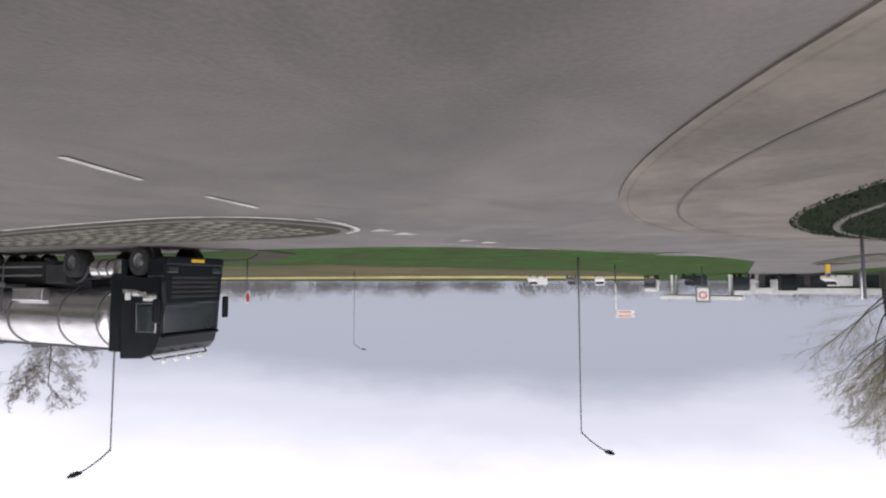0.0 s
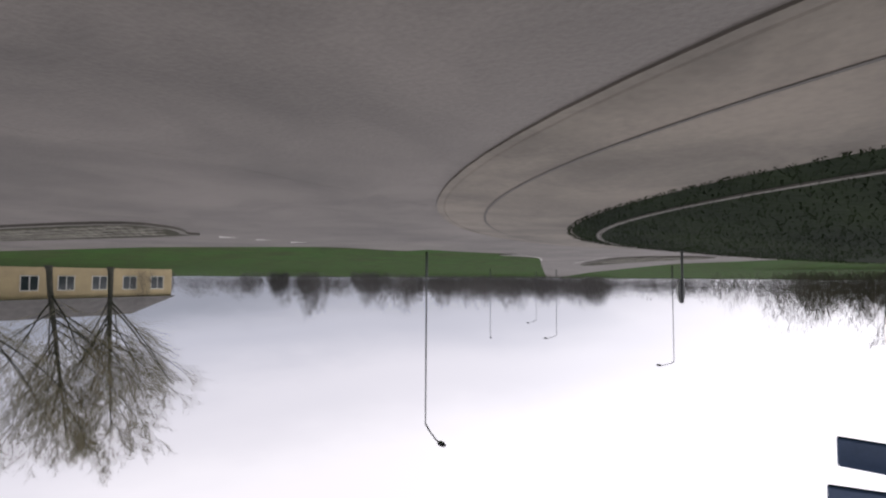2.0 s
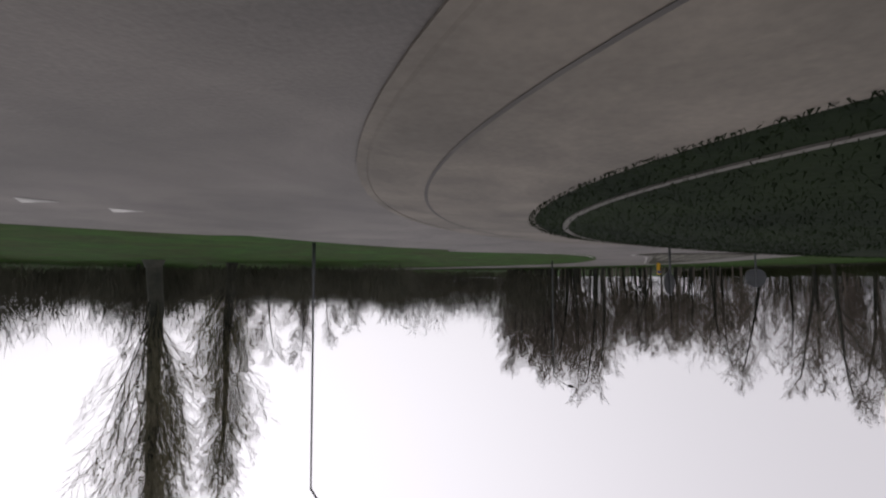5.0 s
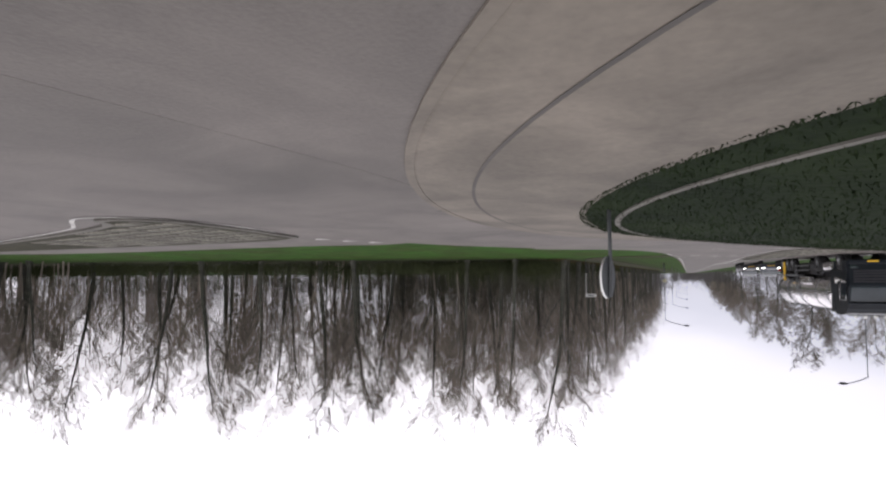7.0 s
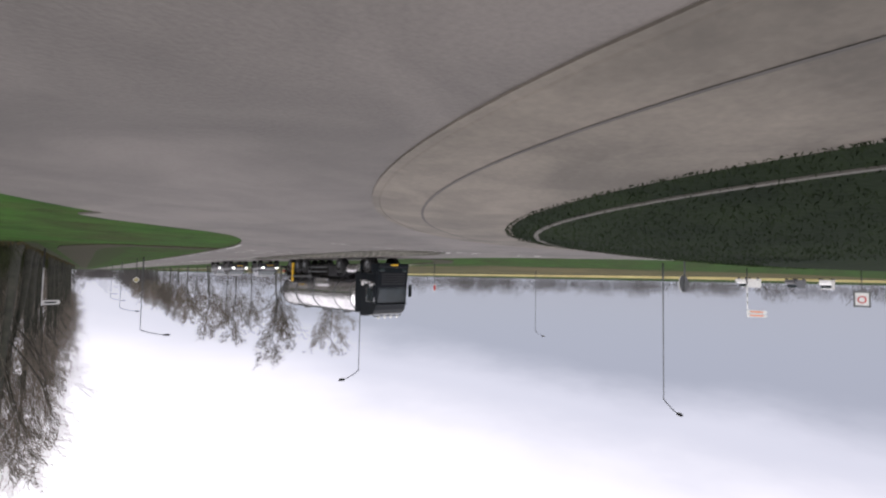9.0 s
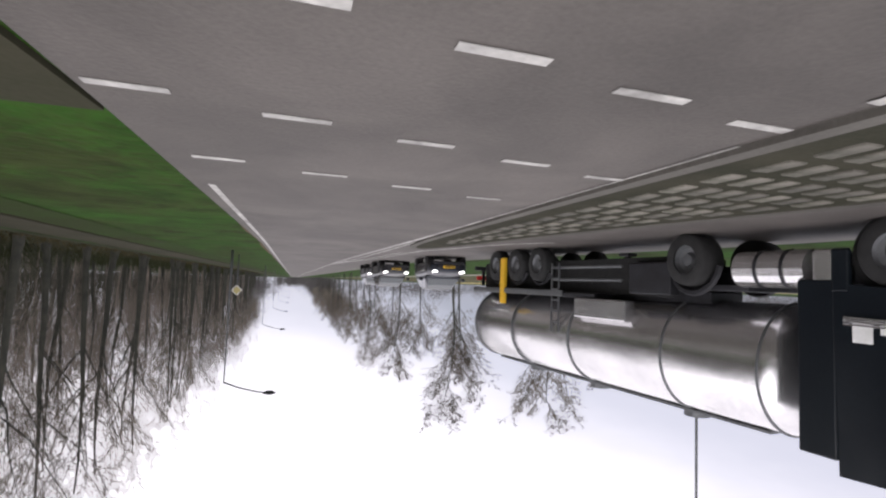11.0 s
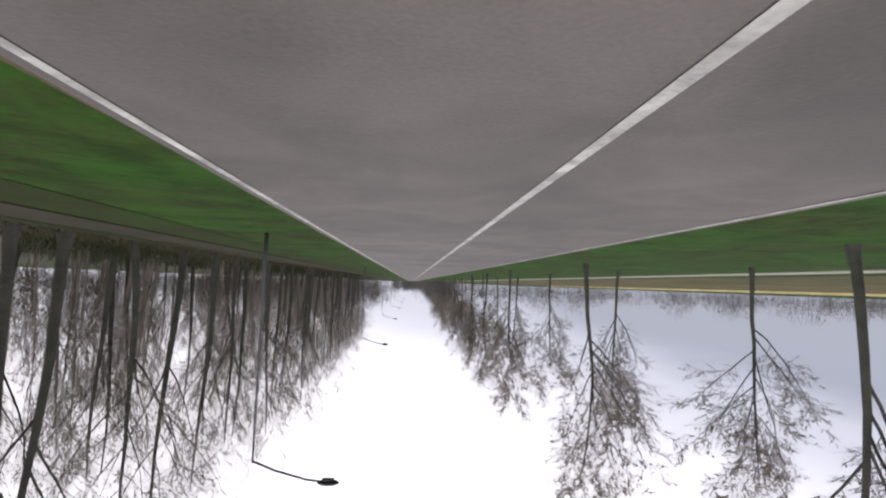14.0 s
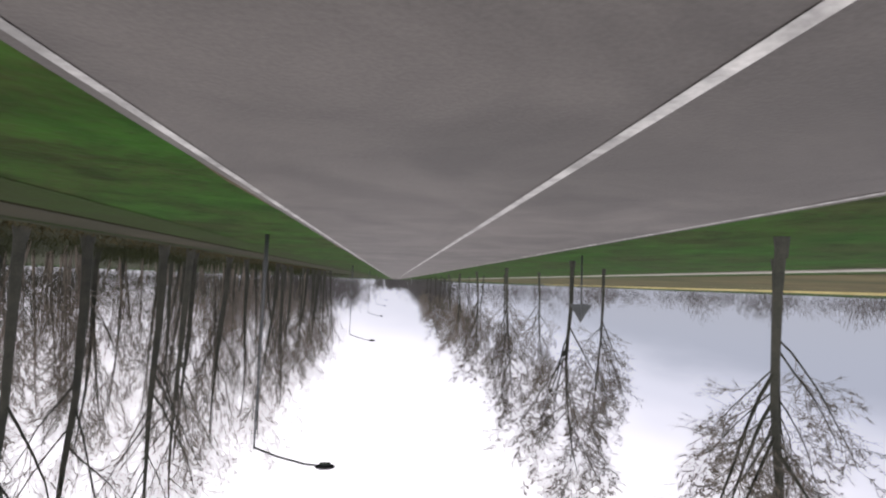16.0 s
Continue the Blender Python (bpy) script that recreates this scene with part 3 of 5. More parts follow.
def bough(wood, twigs, start, d, length, r, level, spec):
    """One branch and all that grows from it."""
    n = spec["steps"][level]
    pts, radii = [start.copy()], [r]
    p, d = start.copy(), d.normalized()
    for i in range(n):
        d = d + Vector((random.gauss(0, 1), random.gauss(0, 1), random.gauss(0, 1))) * spec["bend"][level] + Vector((0, 0, spec["lift"][level]))
        d.normalize()
        p = p + d * (length / n)
        pts.append(p.copy())
        radii.append(r * (1 - 0.78 * (i + 1) / n))
    (wood if level < 2 else twigs).tube(pts, radii, spec["sides"][level])
    if level >= len(spec["count"]):
        for c in range(spec.get("spikes", 0)):
            u = random.uniform(0.2, 1.0)
            k = min(int(u * n), n - 1)
            q = pts[k].lerp(pts[k + 1], u * n - k)
            e = (pts[-1] - pts[0]).normalized() + Vector((random.gauss(0, 1), random.gauss(0, 1), random.gauss(0, 1))) * 0.3 + Vector((0, 0, 0.14))
            e.normalize()
            reach = length * random.uniform(0.4, 0.8)
            twigs.leaf(q, e, reach, spec["least"] * 0.62)
            if random.random() < spec.get("leaves", 0):
                for j in range(2):
                    e = Vector((random.gauss(0, 1), random.gauss(0, 1), random.gauss(0, 1))).normalized()
                    twigs.leaf(q + e * 0.05, e, random.uniform(0.06, 0.13), random.uniform(0.025, 0.05))
        return
    for c in range(spec["count"][level]):
        u = spec["from"][level] + (1 - spec["from"][level]) * ((c + random.random()) / spec["count"][level])
        k = min(int(u * n), n - 1)
        q = pts[k].lerp(pts[k + 1], u * n - k)
        along = (pts[k + 1] - pts[k]).normalized()
        side = along.cross(Vector((random.gauss(0, 1), random.gauss(0, 1), random.gauss(0, 1)))).normalized()
        ang = radians(random.uniform(*spec["angle"][level]))
        nd = along * math.cos(ang) + side * math.sin(ang)
        taper = 1 - spec["shrink"][level] * u
        nl = length * spec["ratio"][level] * taper * random.uniform(0.75, 1.2)
        nr = max(r * (1 - 0.78 * u) * spec["thick"][level], spec["least"])
        bough(wood, twigs, q, nd, nl, nr, level + 1, spec)


def tree_template(height, trunk_r, spec, seed, label, lean=0.02, twig=None):
    random.seed(seed)
    wood, twigs = Raw(), Raw()
    bough(wood, twigs, Vector((0, 0, -0.1)), Vector((random.gauss(0, lean), random.gauss(0, lean), 1)), height, trunk_r, 0, spec)
    # flared foot
    wood.tube([Vector((0, 0, -0.15)), Vector((0, 0, 0.5))], [trunk_r * 1.5, trunk_r * 0.98], 8)
    root = thing("tree", label, "tree")
    t = new("trunk", wood.mesh("trunk", BARK))
    c = new("crown", twigs.mesh("crown", twig or TWIG))
    t.parent = c.parent = root
    return root


ROADSIDE = {"steps": [8, 7, 5, 2], "bend": [0.04, 0.06, 0.09, 0.12], "lift": [0.02, 0.09, 0.05, 0.04], "sides": [8, 5, 3, 3], "count": [18, 12, 8],
            "from": [0.3, 0.16, 0.12], "angle": [(24, 48), (26, 54), (26, 60)], "shrink": [0.55, 0.5, 0.4], "ratio": [0.56, 0.4, 0.44], "thick": [0.52, 0.44, 0.5], "least": 0.0085, "spikes": 12, "leaves": 0.04}
FOREST = {"steps": [7, 6, 4, 1], "bend": [0.03, 0.05, 0.06, 0.08], "lift": [0.02, 0.13, 0.09, 0.07], "sides": [7, 4, 3, 3], "count": [17, 9, 6],
          "from": [0.24, 0.18, 0.12], "angle": [(24, 46), (18, 38), (16, 40)], "shrink": [0.55, 0.45, 0.4], "ratio": [0.46, 0.48, 0.5], "thick": [0.27, 0.46, 0.5], "least": 0.0095, "spikes": 9}
EDGEWOOD = dict(FOREST, count=[12, 9, 6], spikes=6, ratio=[0.52, 0.46, 0.5], thick=[0.42, 0.5, 0.5], bend=[0.04, 0.09, 0.08, 0.09], angle=[(30, 58), (28, 55), (24, 55)])
EDGEWOOD["from"] = [0.36, 0.2, 0.15]
ELM = {"steps": [7, 6, 5, 3], "bend": [0.02, 0.05, 0.07, 0.1], "lift": [0.02, 0.1, 0.07, 0.05], "sides": [8, 5, 4, 3], "count": [36, 14, 9],
       "from": [0.16, 0.12, 0.1], "angle": [(26, 56), (18, 40), (16, 42)], "shrink": [0.6, 0.4, 0.4], "ratio": [0.62, 0.44, 0.46], "thick": [0.4, 0.42, 0.5], "least": 0.011, "spikes": 9}
POPLAR = {"steps": [8, 6, 4, 2], "bend": [0.02, 0.05, 0.08, 0.1], "lift": [0.02, 0.2, 0.14, 0.08], "sides": [8, 4, 3, 3], "count": [90, 10, 6],
          "from": [0.05, 0.12, 0.1], "angle": [(12, 28), (12, 28), (12, 32)], "shrink": [0.5, 0.45, 0.4], "ratio": [0.36, 0.42, 0.5], "thick": [0.15, 0.42, 0.5], "least": 0.01, "spikes": 8}

ROW = "bare roadside tree with a clear trunk in the grass verge"
WOODL = "slender leafless forest tree standing among its neighbours"
row_trees = [tree_template(11.0, 0.1, ROADSIDE, 11 + i, ROW) for i in range(4)]
wood_trees = [tree_template(13.6, 0.165, FOREST, 31 + i, WOODL) for i in range(6)]
edge_trees = [tree_template(13.6, 0.185, EDGEWOOD, 41 + i, WOODL) for i in range(5)]
elm_trees = [tree_template(22.0, 0.27, ELM, 51 + i, "large bare tree with a broad fan of fine branches", twig=ELMTWIG) for i in range(2)]
poplars = [tree_template(25.0, 0.34, POPLAR, 71, "tall narrow bare poplar beside the hedge", twig=ELMTWIG)]


def plant(template, used, x, y, size=1.0, turn=0.0, group=""):
    m = Matrix.Translation((x, y, -0.03)) @ Matrix.Rotation(turn, 4, "Z")
    if template in used:
        ob = copy_thing(template, m)
    else:
        ob = template
        ob.matrix_basis = m
        used.add(template)
    ob.scale = (size, size, size * random.uniform(0.94, 1.06))
    if group:
        ob["group"] = group
    return ob


random.seed(5)
used = set()
ROWSPOTS = [(-15.1, 40.8, 0.9), (-11.3, 49.5, 1.08), (-14.5, 57.6, 0.92), (-10.4, 65.6, 1.05), (-15.4, 76.0, 0.95), (-8.9, 78.8, 1.08), (-14.1, 87.2, 0.95), (-8.3, 94.2, 1.0), (-13.3, 100.5, 0.95)]
ROWSPOTS += [(-8.4 - 0.1 * k, 107.0 + 14.2 * k, 1.0) for k in range(9)] + [(-13.4, 115.0 + 14.3 * k, 0.97) for k in range(8)]
for i, (x, y, s) in enumerate(ROWSPOTS):
    t = plant(row_trees[i % 4], used, x, y, s, random.uniform(0, 6.28), "trees along the verge")
    t.scale = (s * 1.12, s * 1.12, s * 0.88)
for i, (x, y, s) in enumerate(((-78, -18.8, 0.84), (-80, -26.6, 0.96), (-81.5, -36.0, 0.96), (-83, -44.4, 1.0))):
    e = plant(elm_trees[i % 2], used, x, y, s, random.uniform(0, 6.28), "large trees before the building")
    e.scale = (1.4 * s, 1.4 * s, 0.97 * s)
plant(poplars[0], used, 14.2, -47.8, 1.08, 0.4, "poplars").scale = (1.55, 1.55, 1.1)
plant(poplars[0], used, 22.0, -47.0, 0.68, 2.4, "poplars").scale = (1.25, 1.25, 0.66)

# the wood right of the road and its corner by the roundabout
spots = [(10.9 + random.uniform(-0.4, 0.8), 18 + 3.9 * k + random.uniform(-1.1, 1.1)) for k in range(40)]
for k in range(5000):
    x, y = random.uniform(12.3, 70), random.uniform(2, 190)
    edge = max(15.5 - 0.42 * (x - 13), 3.0)
    if y < edge or x > 42 + 20 * max(0, 1 - y / 40):
        continue
    if x > 30 and y > 60 or x > 24 and y > 120:
        continue
    gap = 2.5 + 0.045 * max(0, x - 14) + 0.006 * y + (1.0 if y > 26 else 0.0)
    if all((x - a) ** 2 + (y - b) ** 2 > gap * gap for a, b in spots):
        spots.append((x, y))
    if len(spots) >= 248:
        break
for k in range(900):
    x, y = random.uniform(40, 95), random.uniform(-27, 0)
    if x < 45 + 1.0 * max(0, -6 - y) or x > 68 + 1.0 * max(0, -6 - y):
        continue
    if all((x - a) ** 2 + (y - b) ** 2 > 6 for a, b in spots) and len(spots) < 298:
        spots.append((x, y))
for i, (x, y) in enumerate(spots[:298]):
    t = plant(edge_trees[i % 5] if y > 26 and (x < 12.3 or i % 3 == 0) else wood_trees[i % 6], used, x, y, random.uniform(0.82, 1.04) * ((0.72 if y > -12 else 1.1) if y < 2 else 0.93 if y < 26 else 1.03), random.uniform(0, 6.28), "trees of the wood")
    if y < 26:
        t.scale = (t.scale.x * 1.4, t.scale.y * 1.4, t.scale.z)


for x, y, s in ((6, -60, 0.5), (12, -63, 0.62), (24, -58, 0.55), (28, -50, 0.6), (33, -46, 0.66), (36, -52, 0.7), (41, -47, 0.6), (47, -62, 0.72), (54, -66, 0.62), (62, -60, 0.75), (70, -66, 0.7),
                (80, -58, 0.8), (90, -62, 0.75), (100, -56, 0.8)):
    t = plant(wood_trees[int(x) % 6], used, x, y, s, random.uniform(0, 6.28), "trees in the hedge")
    t["label"] = "small bare tree rising out of the hedge"
    t.scale = (s * 1.35, s * 1.35, s)


# the dim inside of the wood, more stems than one could count
random.seed(21)
THIN = {"steps": [5, 3, 2], "bend": [0.04, 0.16, 0.2], "lift": [0.02, 0.16, 0.08], "sides": [5, 3, 3], "count": [14, 7], "from": [0.25, 0.15], "angle": [(25, 55), (20, 55)], "shrink": [0.5, 0.4], "ratio": [0.4, 0.5], "thick": [0.4, 0.5], "least": 0.016, "spikes": 4}
stems = Raw()
for k in range(620):
    if k < 260:
        x, y = random.uniform(18, 85), random.uniform(4, 34)
        if y < 17 - 0.3 * (x - 13):
            continue
    elif k < 520:
        x, y = random.uniform(15, 34), random.uniform(22, 190)
    else:
        y = random.uniform(-27, 3)
        x = 47 + 1.0 * max(0, -6 - y) + random.uniform(0, 22)
    bough(stems, stems, Vector((x, y, -0.1)), Vector((random.gauss(0, 0.04), random.gauss(0, 0.04), 1)), random.uniform(5, 12), random.uniform(0.06, 0.12), 0, THIN)
tagged(new("thicket", stems.mesh("thicket", TWIG)), "thicket of thin leafless stems inside the wood", "thicket", kind="stuff")


# undergrowth, hedges and far woods: uncountable
def brush(raw, x, y, height, width, count, up=0.6, size=1.0, stout=1.0):
    for c in range(count):
        a, r = random.uniform(0, 6.28), width * math.sqrt(random.random())
        h = height * (1 - (r / width) ** 2 * 0.6) * random.random() ** 0.7
        d = Vector((math.cos(a) * (1 - up) + random.gauss(0, 0.3), math.sin(a) * (1 - up) + random.gauss(0, 0.3), up + random.random() * 0.5))
        d.normalize()
        raw.leaf(Vector((x + r * math.cos(a), y + r * math.sin(a), h)), d, random.uniform(0.5, 1.4) * size, random.uniform(0.008, 0.024) * size * stout)


random.seed(8)
raw, young = Raw(), Raw()
for k in range(520):
    t = random.random()
    if k < 300:
        x, y = 12.2 + random.random() ** 2 * 15, 17 + 200 * t * t
    else:
        x = 13 + 75 * t
        y = max(16.5 - 0.42 * (x - 13), 3.5) + random.uniform(0.5, 7)
    brush(raw, x, y, (random.uniform(0.5, 1.3) if k % 4 else random.uniform(1.2, 2.6)) * (0.5 if k < 300 and y > 40 else 1.0), random.uniform(0.9, 2.0), 190, 0.6, 0.75 if k >= 300 or y < 40 else 0.5)
# young growth deeper in the wood, with open ground under it
for k in range(760):
    if k < 520:
        x, y = random.uniform(17, 33), 20 + 170 * random.random() ** 1.3
    else:
        x = random.uniform(22, 80)
        y = max(20 - 0.3 * (x - 13), 6) + random.uniform(2, 22)
    h, w = random.uniform(3.2, 6.4), random.uniform(1.2, 2.6)
    for c in range(150):
        a, r = random.uniform(0, 6.28), w * math.sqrt(random.random())
        z = h * (0.28 + 0.72 * random.random() ** 0.8) * (1 - 0.35 * (r / w) ** 2)
        d = Vector((random.gauss(0, 0.45), random.gauss(0, 0.45), 0.8)).normalized()
        young.leaf(Vector((x + r * math.cos(a), y + r * math.sin(a), z)), d, random.uniform(0.35, 0.95), random.uniform(0.007, 0.016))
# the corner of the wood by the roundabout is overgrown from the ground up
for k in range(150):
    x, y = random.uniform(12.3, 24), random.uniform(18, 44)
    h, w = random.uniform(2.2, 6.0), random.uniform(1.0, 2.2)
    for c in range(150):
        a, r = random.uniform(0, 6.28), w * math.sqrt(random.random())
        d = Vector((random.gauss(0, 0.45), random.gauss(0, 0.45), 0.8)).normalized()
        young.leaf(Vector((x + r * math.cos(a), y + r * math.sin(a), h * random.random() * (1 - 0.35 * (r / w) ** 2))), d, random.uniform(0.35, 0.95), random.uniform(0.007, 0.018))
tagged(new("young_growth", young.mesh("young_growth", BUSH, False)), "grey-green haze of young leafless growth inside the wood", "undergrowth", kind="stuff")
tagged(new("undergrowth", raw.mesh("undergrowth", BRAMBLE, False)), "low dark green brambles at the foot of the wood", "undergrowth", kind="stuff")
raw = Raw()
for k in range(150):
    x = 5 + 75 * random.random()
    y = -52 - 18 * random.random() - 0.12 * x
    brush(raw, x, y, random.uniform(2.2, 4.5) if k % 3 else random.uniform(4.5, 8.0), random.uniform(1.2, 2.8), 520, 0.78, 1.25)
for k in range(70):
    x, y = random.uniform(60, 135), random.uniform(-72, -46)
    brush(raw, x, y, random.uniform(4.0, 9.0), random.uniform(2, 4), 420, 0.75, 1.8)
for k in range(40):
    x, y = random.uniform(20, 44), random.uniform(-50, -34)
    brush(raw, x, y, random.uniform(2.0, 5.0), random.uniform(1.2, 2.4), 420, 0.75, 1.3)
for k in range(190):
    x = random.uniform(-6, 118)
    y = -64 - 10 * random.random() - 0.08 * max(0, x - 60)
    brush(raw, x, y, random.uniform(3.8, 6.6) if k % 5 else random.uniform(6.5, 8.5), random.uniform(1.8, 3.4), 420, 0.8, 1.15)
for k in range(90):
    a, r = radians(random.uniform(92, 111)), random.uniform(72, 100)
    brush(raw, -19 + r * math.sin(a), -17 + r * math.cos(a), random.uniform(5.5, 9.5), random.uniform(2.2, 4.0), 420, 0.8, 1.4)
tagged(new("hedge", raw.mesh("hedge", BUSH, False)), "dense dark hedge of bare shrubs and young trees", "hedge", kind="stuff")
raw = Raw()
for k in range(900):
    a = random.uniform(0, 2 * math.pi)
    r = random.uniform(260, 420)
    x, y = -7 + r * math.cos(a), -11 + r * math.sin(a)
    if -9 < x < 8 and y > 0:
        continue
    h = 11.5 if x < -40 and y > -20 else 13
    brush(raw, x, y, random.uniform(0.7, 1.1) * h, random.uniform(5, 10), 380, 0.8, 1.7, 2.0)
for k in range(120):
    x, y = random.uniform(-110, -30), random.uniform(-230, -150)
    brush(raw, x, y, random.uniform(7, 12), random.uniform(3, 6), 380, 0.85, 2.2)
for k in range(60):
    x, y = random.uniform(14, 40), random.uniform(190, 330)
    brush(raw, x, y, random.uniform(10, 15), random.uniform(2, 4), 600, 0.85, 2.0)
for k in range(40):
    x, y = random.uniform(-16, -9), random.uniform(225, 340)
    brush(raw, x, y, random.uniform(8, 11), random.uniform(2, 4), 500, 0.85, 2.0)
for k in range(30):
    brush(raw, random.uniform(-14, 14), random.uniform(430, 520), random.uniform(5, 9), random.uniform(2, 4), 260, 0.85, 2.5, 2.0)
for k in range(26):
    a, r = radians(random.uniform(206, 238)), random.uniform(95, 125)
    brush(raw, -15 + r * math.sin(a), 0.7 + r * math.cos(a), random.uniform(4, 9.5), random.uniform(1.4, 3.0), 800, 0.85, 1.3)
tagged(new("far_woods", raw.mesh("far_woods", HAZETWIG, False)), "grey-brown line of distant leafless woods, with haze in the colour", "woods", kind="stuff")


# dead grass at the foot of the trees
random.seed(17)
raw = Raw()
for k in range(16000):
    y = 16 + 150 * random.random()
    x = 10.2 + 5.5 * random.random() ** 1.5
    raw.leaf(Vector((x, y, -0.03)), Vector((random.gauss(0, 0.7), random.gauss(0, 0.7), 0.7)).normalized(), random.uniform(0.08, 0.32), random.uniform(0.01, 0.03))
tagged(new("leaf_litter", raw.mesh("leaf_litter", LITTER, False)), "brown dead grass and leaf litter at the wood's edge", "litter", kind="stuff")


# rough winter grass on the mound and along its foot
random.seed(29)
raw = Raw()
for k in range(44000):
    a = random.uniform(0, 6.2832)
    r = R_ISLE + 0.1 - 5.5 * random.random() ** 1.6
    z = 0.15 + 0.75 * (1 - (min(r, R_ISLE) / R_ISLE) ** 2)
    raw.leaf(Vector((C0[0] + r * math.cos(a), C0[1] + r * math.sin(a), z)), Vector((random.gauss(0, 0.5), random.gauss(0, 0.5), 0.7)).normalized(), random.uniform(0.03, 0.09), random.uniform(0.006, 0.014))
tagged(new("island_tufts", raw.mesh("island_tufts", ROUGH, False)), "rough dark winter grass on the island mound", "grass", kind="stuff")


# ---- street furniture
def street_lamp(x, y, turn, height=8.65, reach=1.3, group="street lamps"):
    ob = thing("street_lamp", "tall grey steel street lamp with a raked arm", "street lamp", group)
    bm = bmesh.new()
    tube(bm, [(0, 0, -0.1), (0, 0, 1.1), (0, 0, 1.15), (0, 0, height)], [0.06, 0.06, 0.042, 0.03], 10)
    part("pole", bm, POLE, ob, smooth=True)
    bm = bmesh.new()
    tube(bm, [(0, 0, height - 0.05), (reach * 0.35, 0, height + 0.2), (reach * 0.8, 0, height + 0.42), (reach, 0, height + 0.46)], [0.036, 0.034, 0.032, 0.03], 8)
    part("arm", bm, POLE, ob, smooth=True)
    bm = bmesh.new()
    bmesh.ops.create_uvsphere(bm, u_segments=12, v_segments=8, radius=1)
    bmesh.ops.transform(bm, matrix=Matrix.Translation((reach + 0.22, 0, height + 0.49)) @ Matrix.Diagonal((0.31, 0.14, 0.085, 1)), verts=bm.verts)
    head = part("lantern", bm, DARKSTEEL, ob, "dark flat lantern", smooth=True)
    bm = bmesh.new()
    box(bm, reach + 0.06, -0.09, height + 0.39, reach + 0.38, 0.09, height + 0.42, 0.01)
    part("glass", bm, GLASS, head)
    ob.matrix_basis = pose(x, y, 0, 0, 0, turn)
    return ob


for x, y, turn in ((0.75, -29.4, 124), (22.8, -20.5, 130), (-9.9, 23.2, -10), (-13.2, -49.1, 215), (-26.6, -66, 190), (-35.4, -65, 70), (-34, -88, 175),
                   (60.3, -43.2, 120), (-44.5, 37.5, -90), (-36.3, 89, -90)):
    street_lamp(x, y, turn)
street_lamp(-24.8, -20.8, 35, 8.05, 1.2)
for y in (37.8, 69.2, 99.8, 131.0, 162.5, 194.0, 226.0):
    street_lamp(3.75, y, 180, 6.3, 1.85, "lamps along the wood")
street_lamp(-23.4, 5.8, -62, 8.95, 1.5)


def disc(bm, r, y0, y1, z, sides=32):
    """An upright disc that faces -y."""
    a = [bm.verts.new((r * math.cos(2 * math.pi * k / sides), y0, z + r * math.sin(2 * math.pi * k / sides))) for k in range(sides)]
    b = [bm.verts.new((r * math.cos(2 * math.pi * k / sides), y1, z + r * math.sin(2 * math.pi * k / sides))) for k in range(sides)]
    bm.faces.new(a)
    bm.faces.new(b[::-1])
    for k in range(sides):
        j = (k + 1) % sides
        bm.faces.new((a[j], a[k], b[k], b[j]))
    return bm


def roundabout_sign(x, y, turn, ground):
    ob = thing("roundabout_sign", "round blue sign with three white circling arrows on a thin post", "traffic sign", "signs on the island")
    bm = bmesh.new()
    tube(bm, [(0, 0.03, -0.3), (0, 0.03, 1.45)], [0.03, 0.03], 10)
    part("post", bm, POLE, ob, smooth=True)
    bm = bmesh.new()
    disc(bm, 0.32, -0.03, 0.0, 1.15)
    face = part("face", bm, WHITE, ob, "white-rimmed sign plate")
    bm = bmesh.new()
    disc(bm, 0.318, 0.0005, 0.004, 1.15)
    part("back", bm, STEEL, ob, "dull grey back of the plate")
    bm = bmesh.new()
    disc(bm, 0.3, -0.036, -0.031, 1.15)
    part("blue_disc", bm, BLUE, face)
    for k in range(3):
        bm = bmesh.new()
        a0 = 90 - 120 * k + 40
        pts = [(0.19 * math.cos(radians(a0 - 66 * i / 8)), 0.19 * math.sin(radians(a0 - 66 * i / 8))) for i in range(9)]
        for (xa, za), (xb, zb) in zip(pts, pts[1:]):
            la, lb = math.hypot(xa, za), math.hypot(xb, zb)
            q = [(xa * (1 - 0.035 / la), za * (1 - 0.035 / la)), (xa * (1 + 0.035 / la), za * (1 + 0.035 / la)), (xb * (1 + 0.035 / lb), zb * (1 + 0.035 / lb)), (xb * (1 - 0.035 / lb), zb * (1 - 0.035 / lb))]
            bm.faces.new([bm.verts.new((u, -0.04, 1.15 + w)) for u, w in q])
        u, w = pts[0]
        t = Vector((-w, u)).normalized()
        n = Vector((u, w)).normalized()
        tip = Vector((u, w)) + t * 0.11
        bm.faces.new([bm.verts.new((v.x, -0.04, 1.15 + v.y)) for v in (Vector((u, w)) - n * 0.085, Vector((u, w)) + n * 0.085, tip)])
        part("arrow", bm, WHITE, face)
    ob.matrix_basis = pose(x, y, ground, 0, 0, turn)
    return ob


for x, y, turn in ((-9.8, -3.0, 190), (-14.25, -13.4, 288), (-0.7, -17.8, 40), (2.55, -14.3, 100)):
    sign = roundabout_sign(x, y, turn, 0.16 + 0.75 * (1 - (math.hypot(x - C0[0], y - C0[1]) / R_ISLE) ** 2) - 0.1)
    if turn == 190:
        sign.scale = (0.78, 1, 0.95)


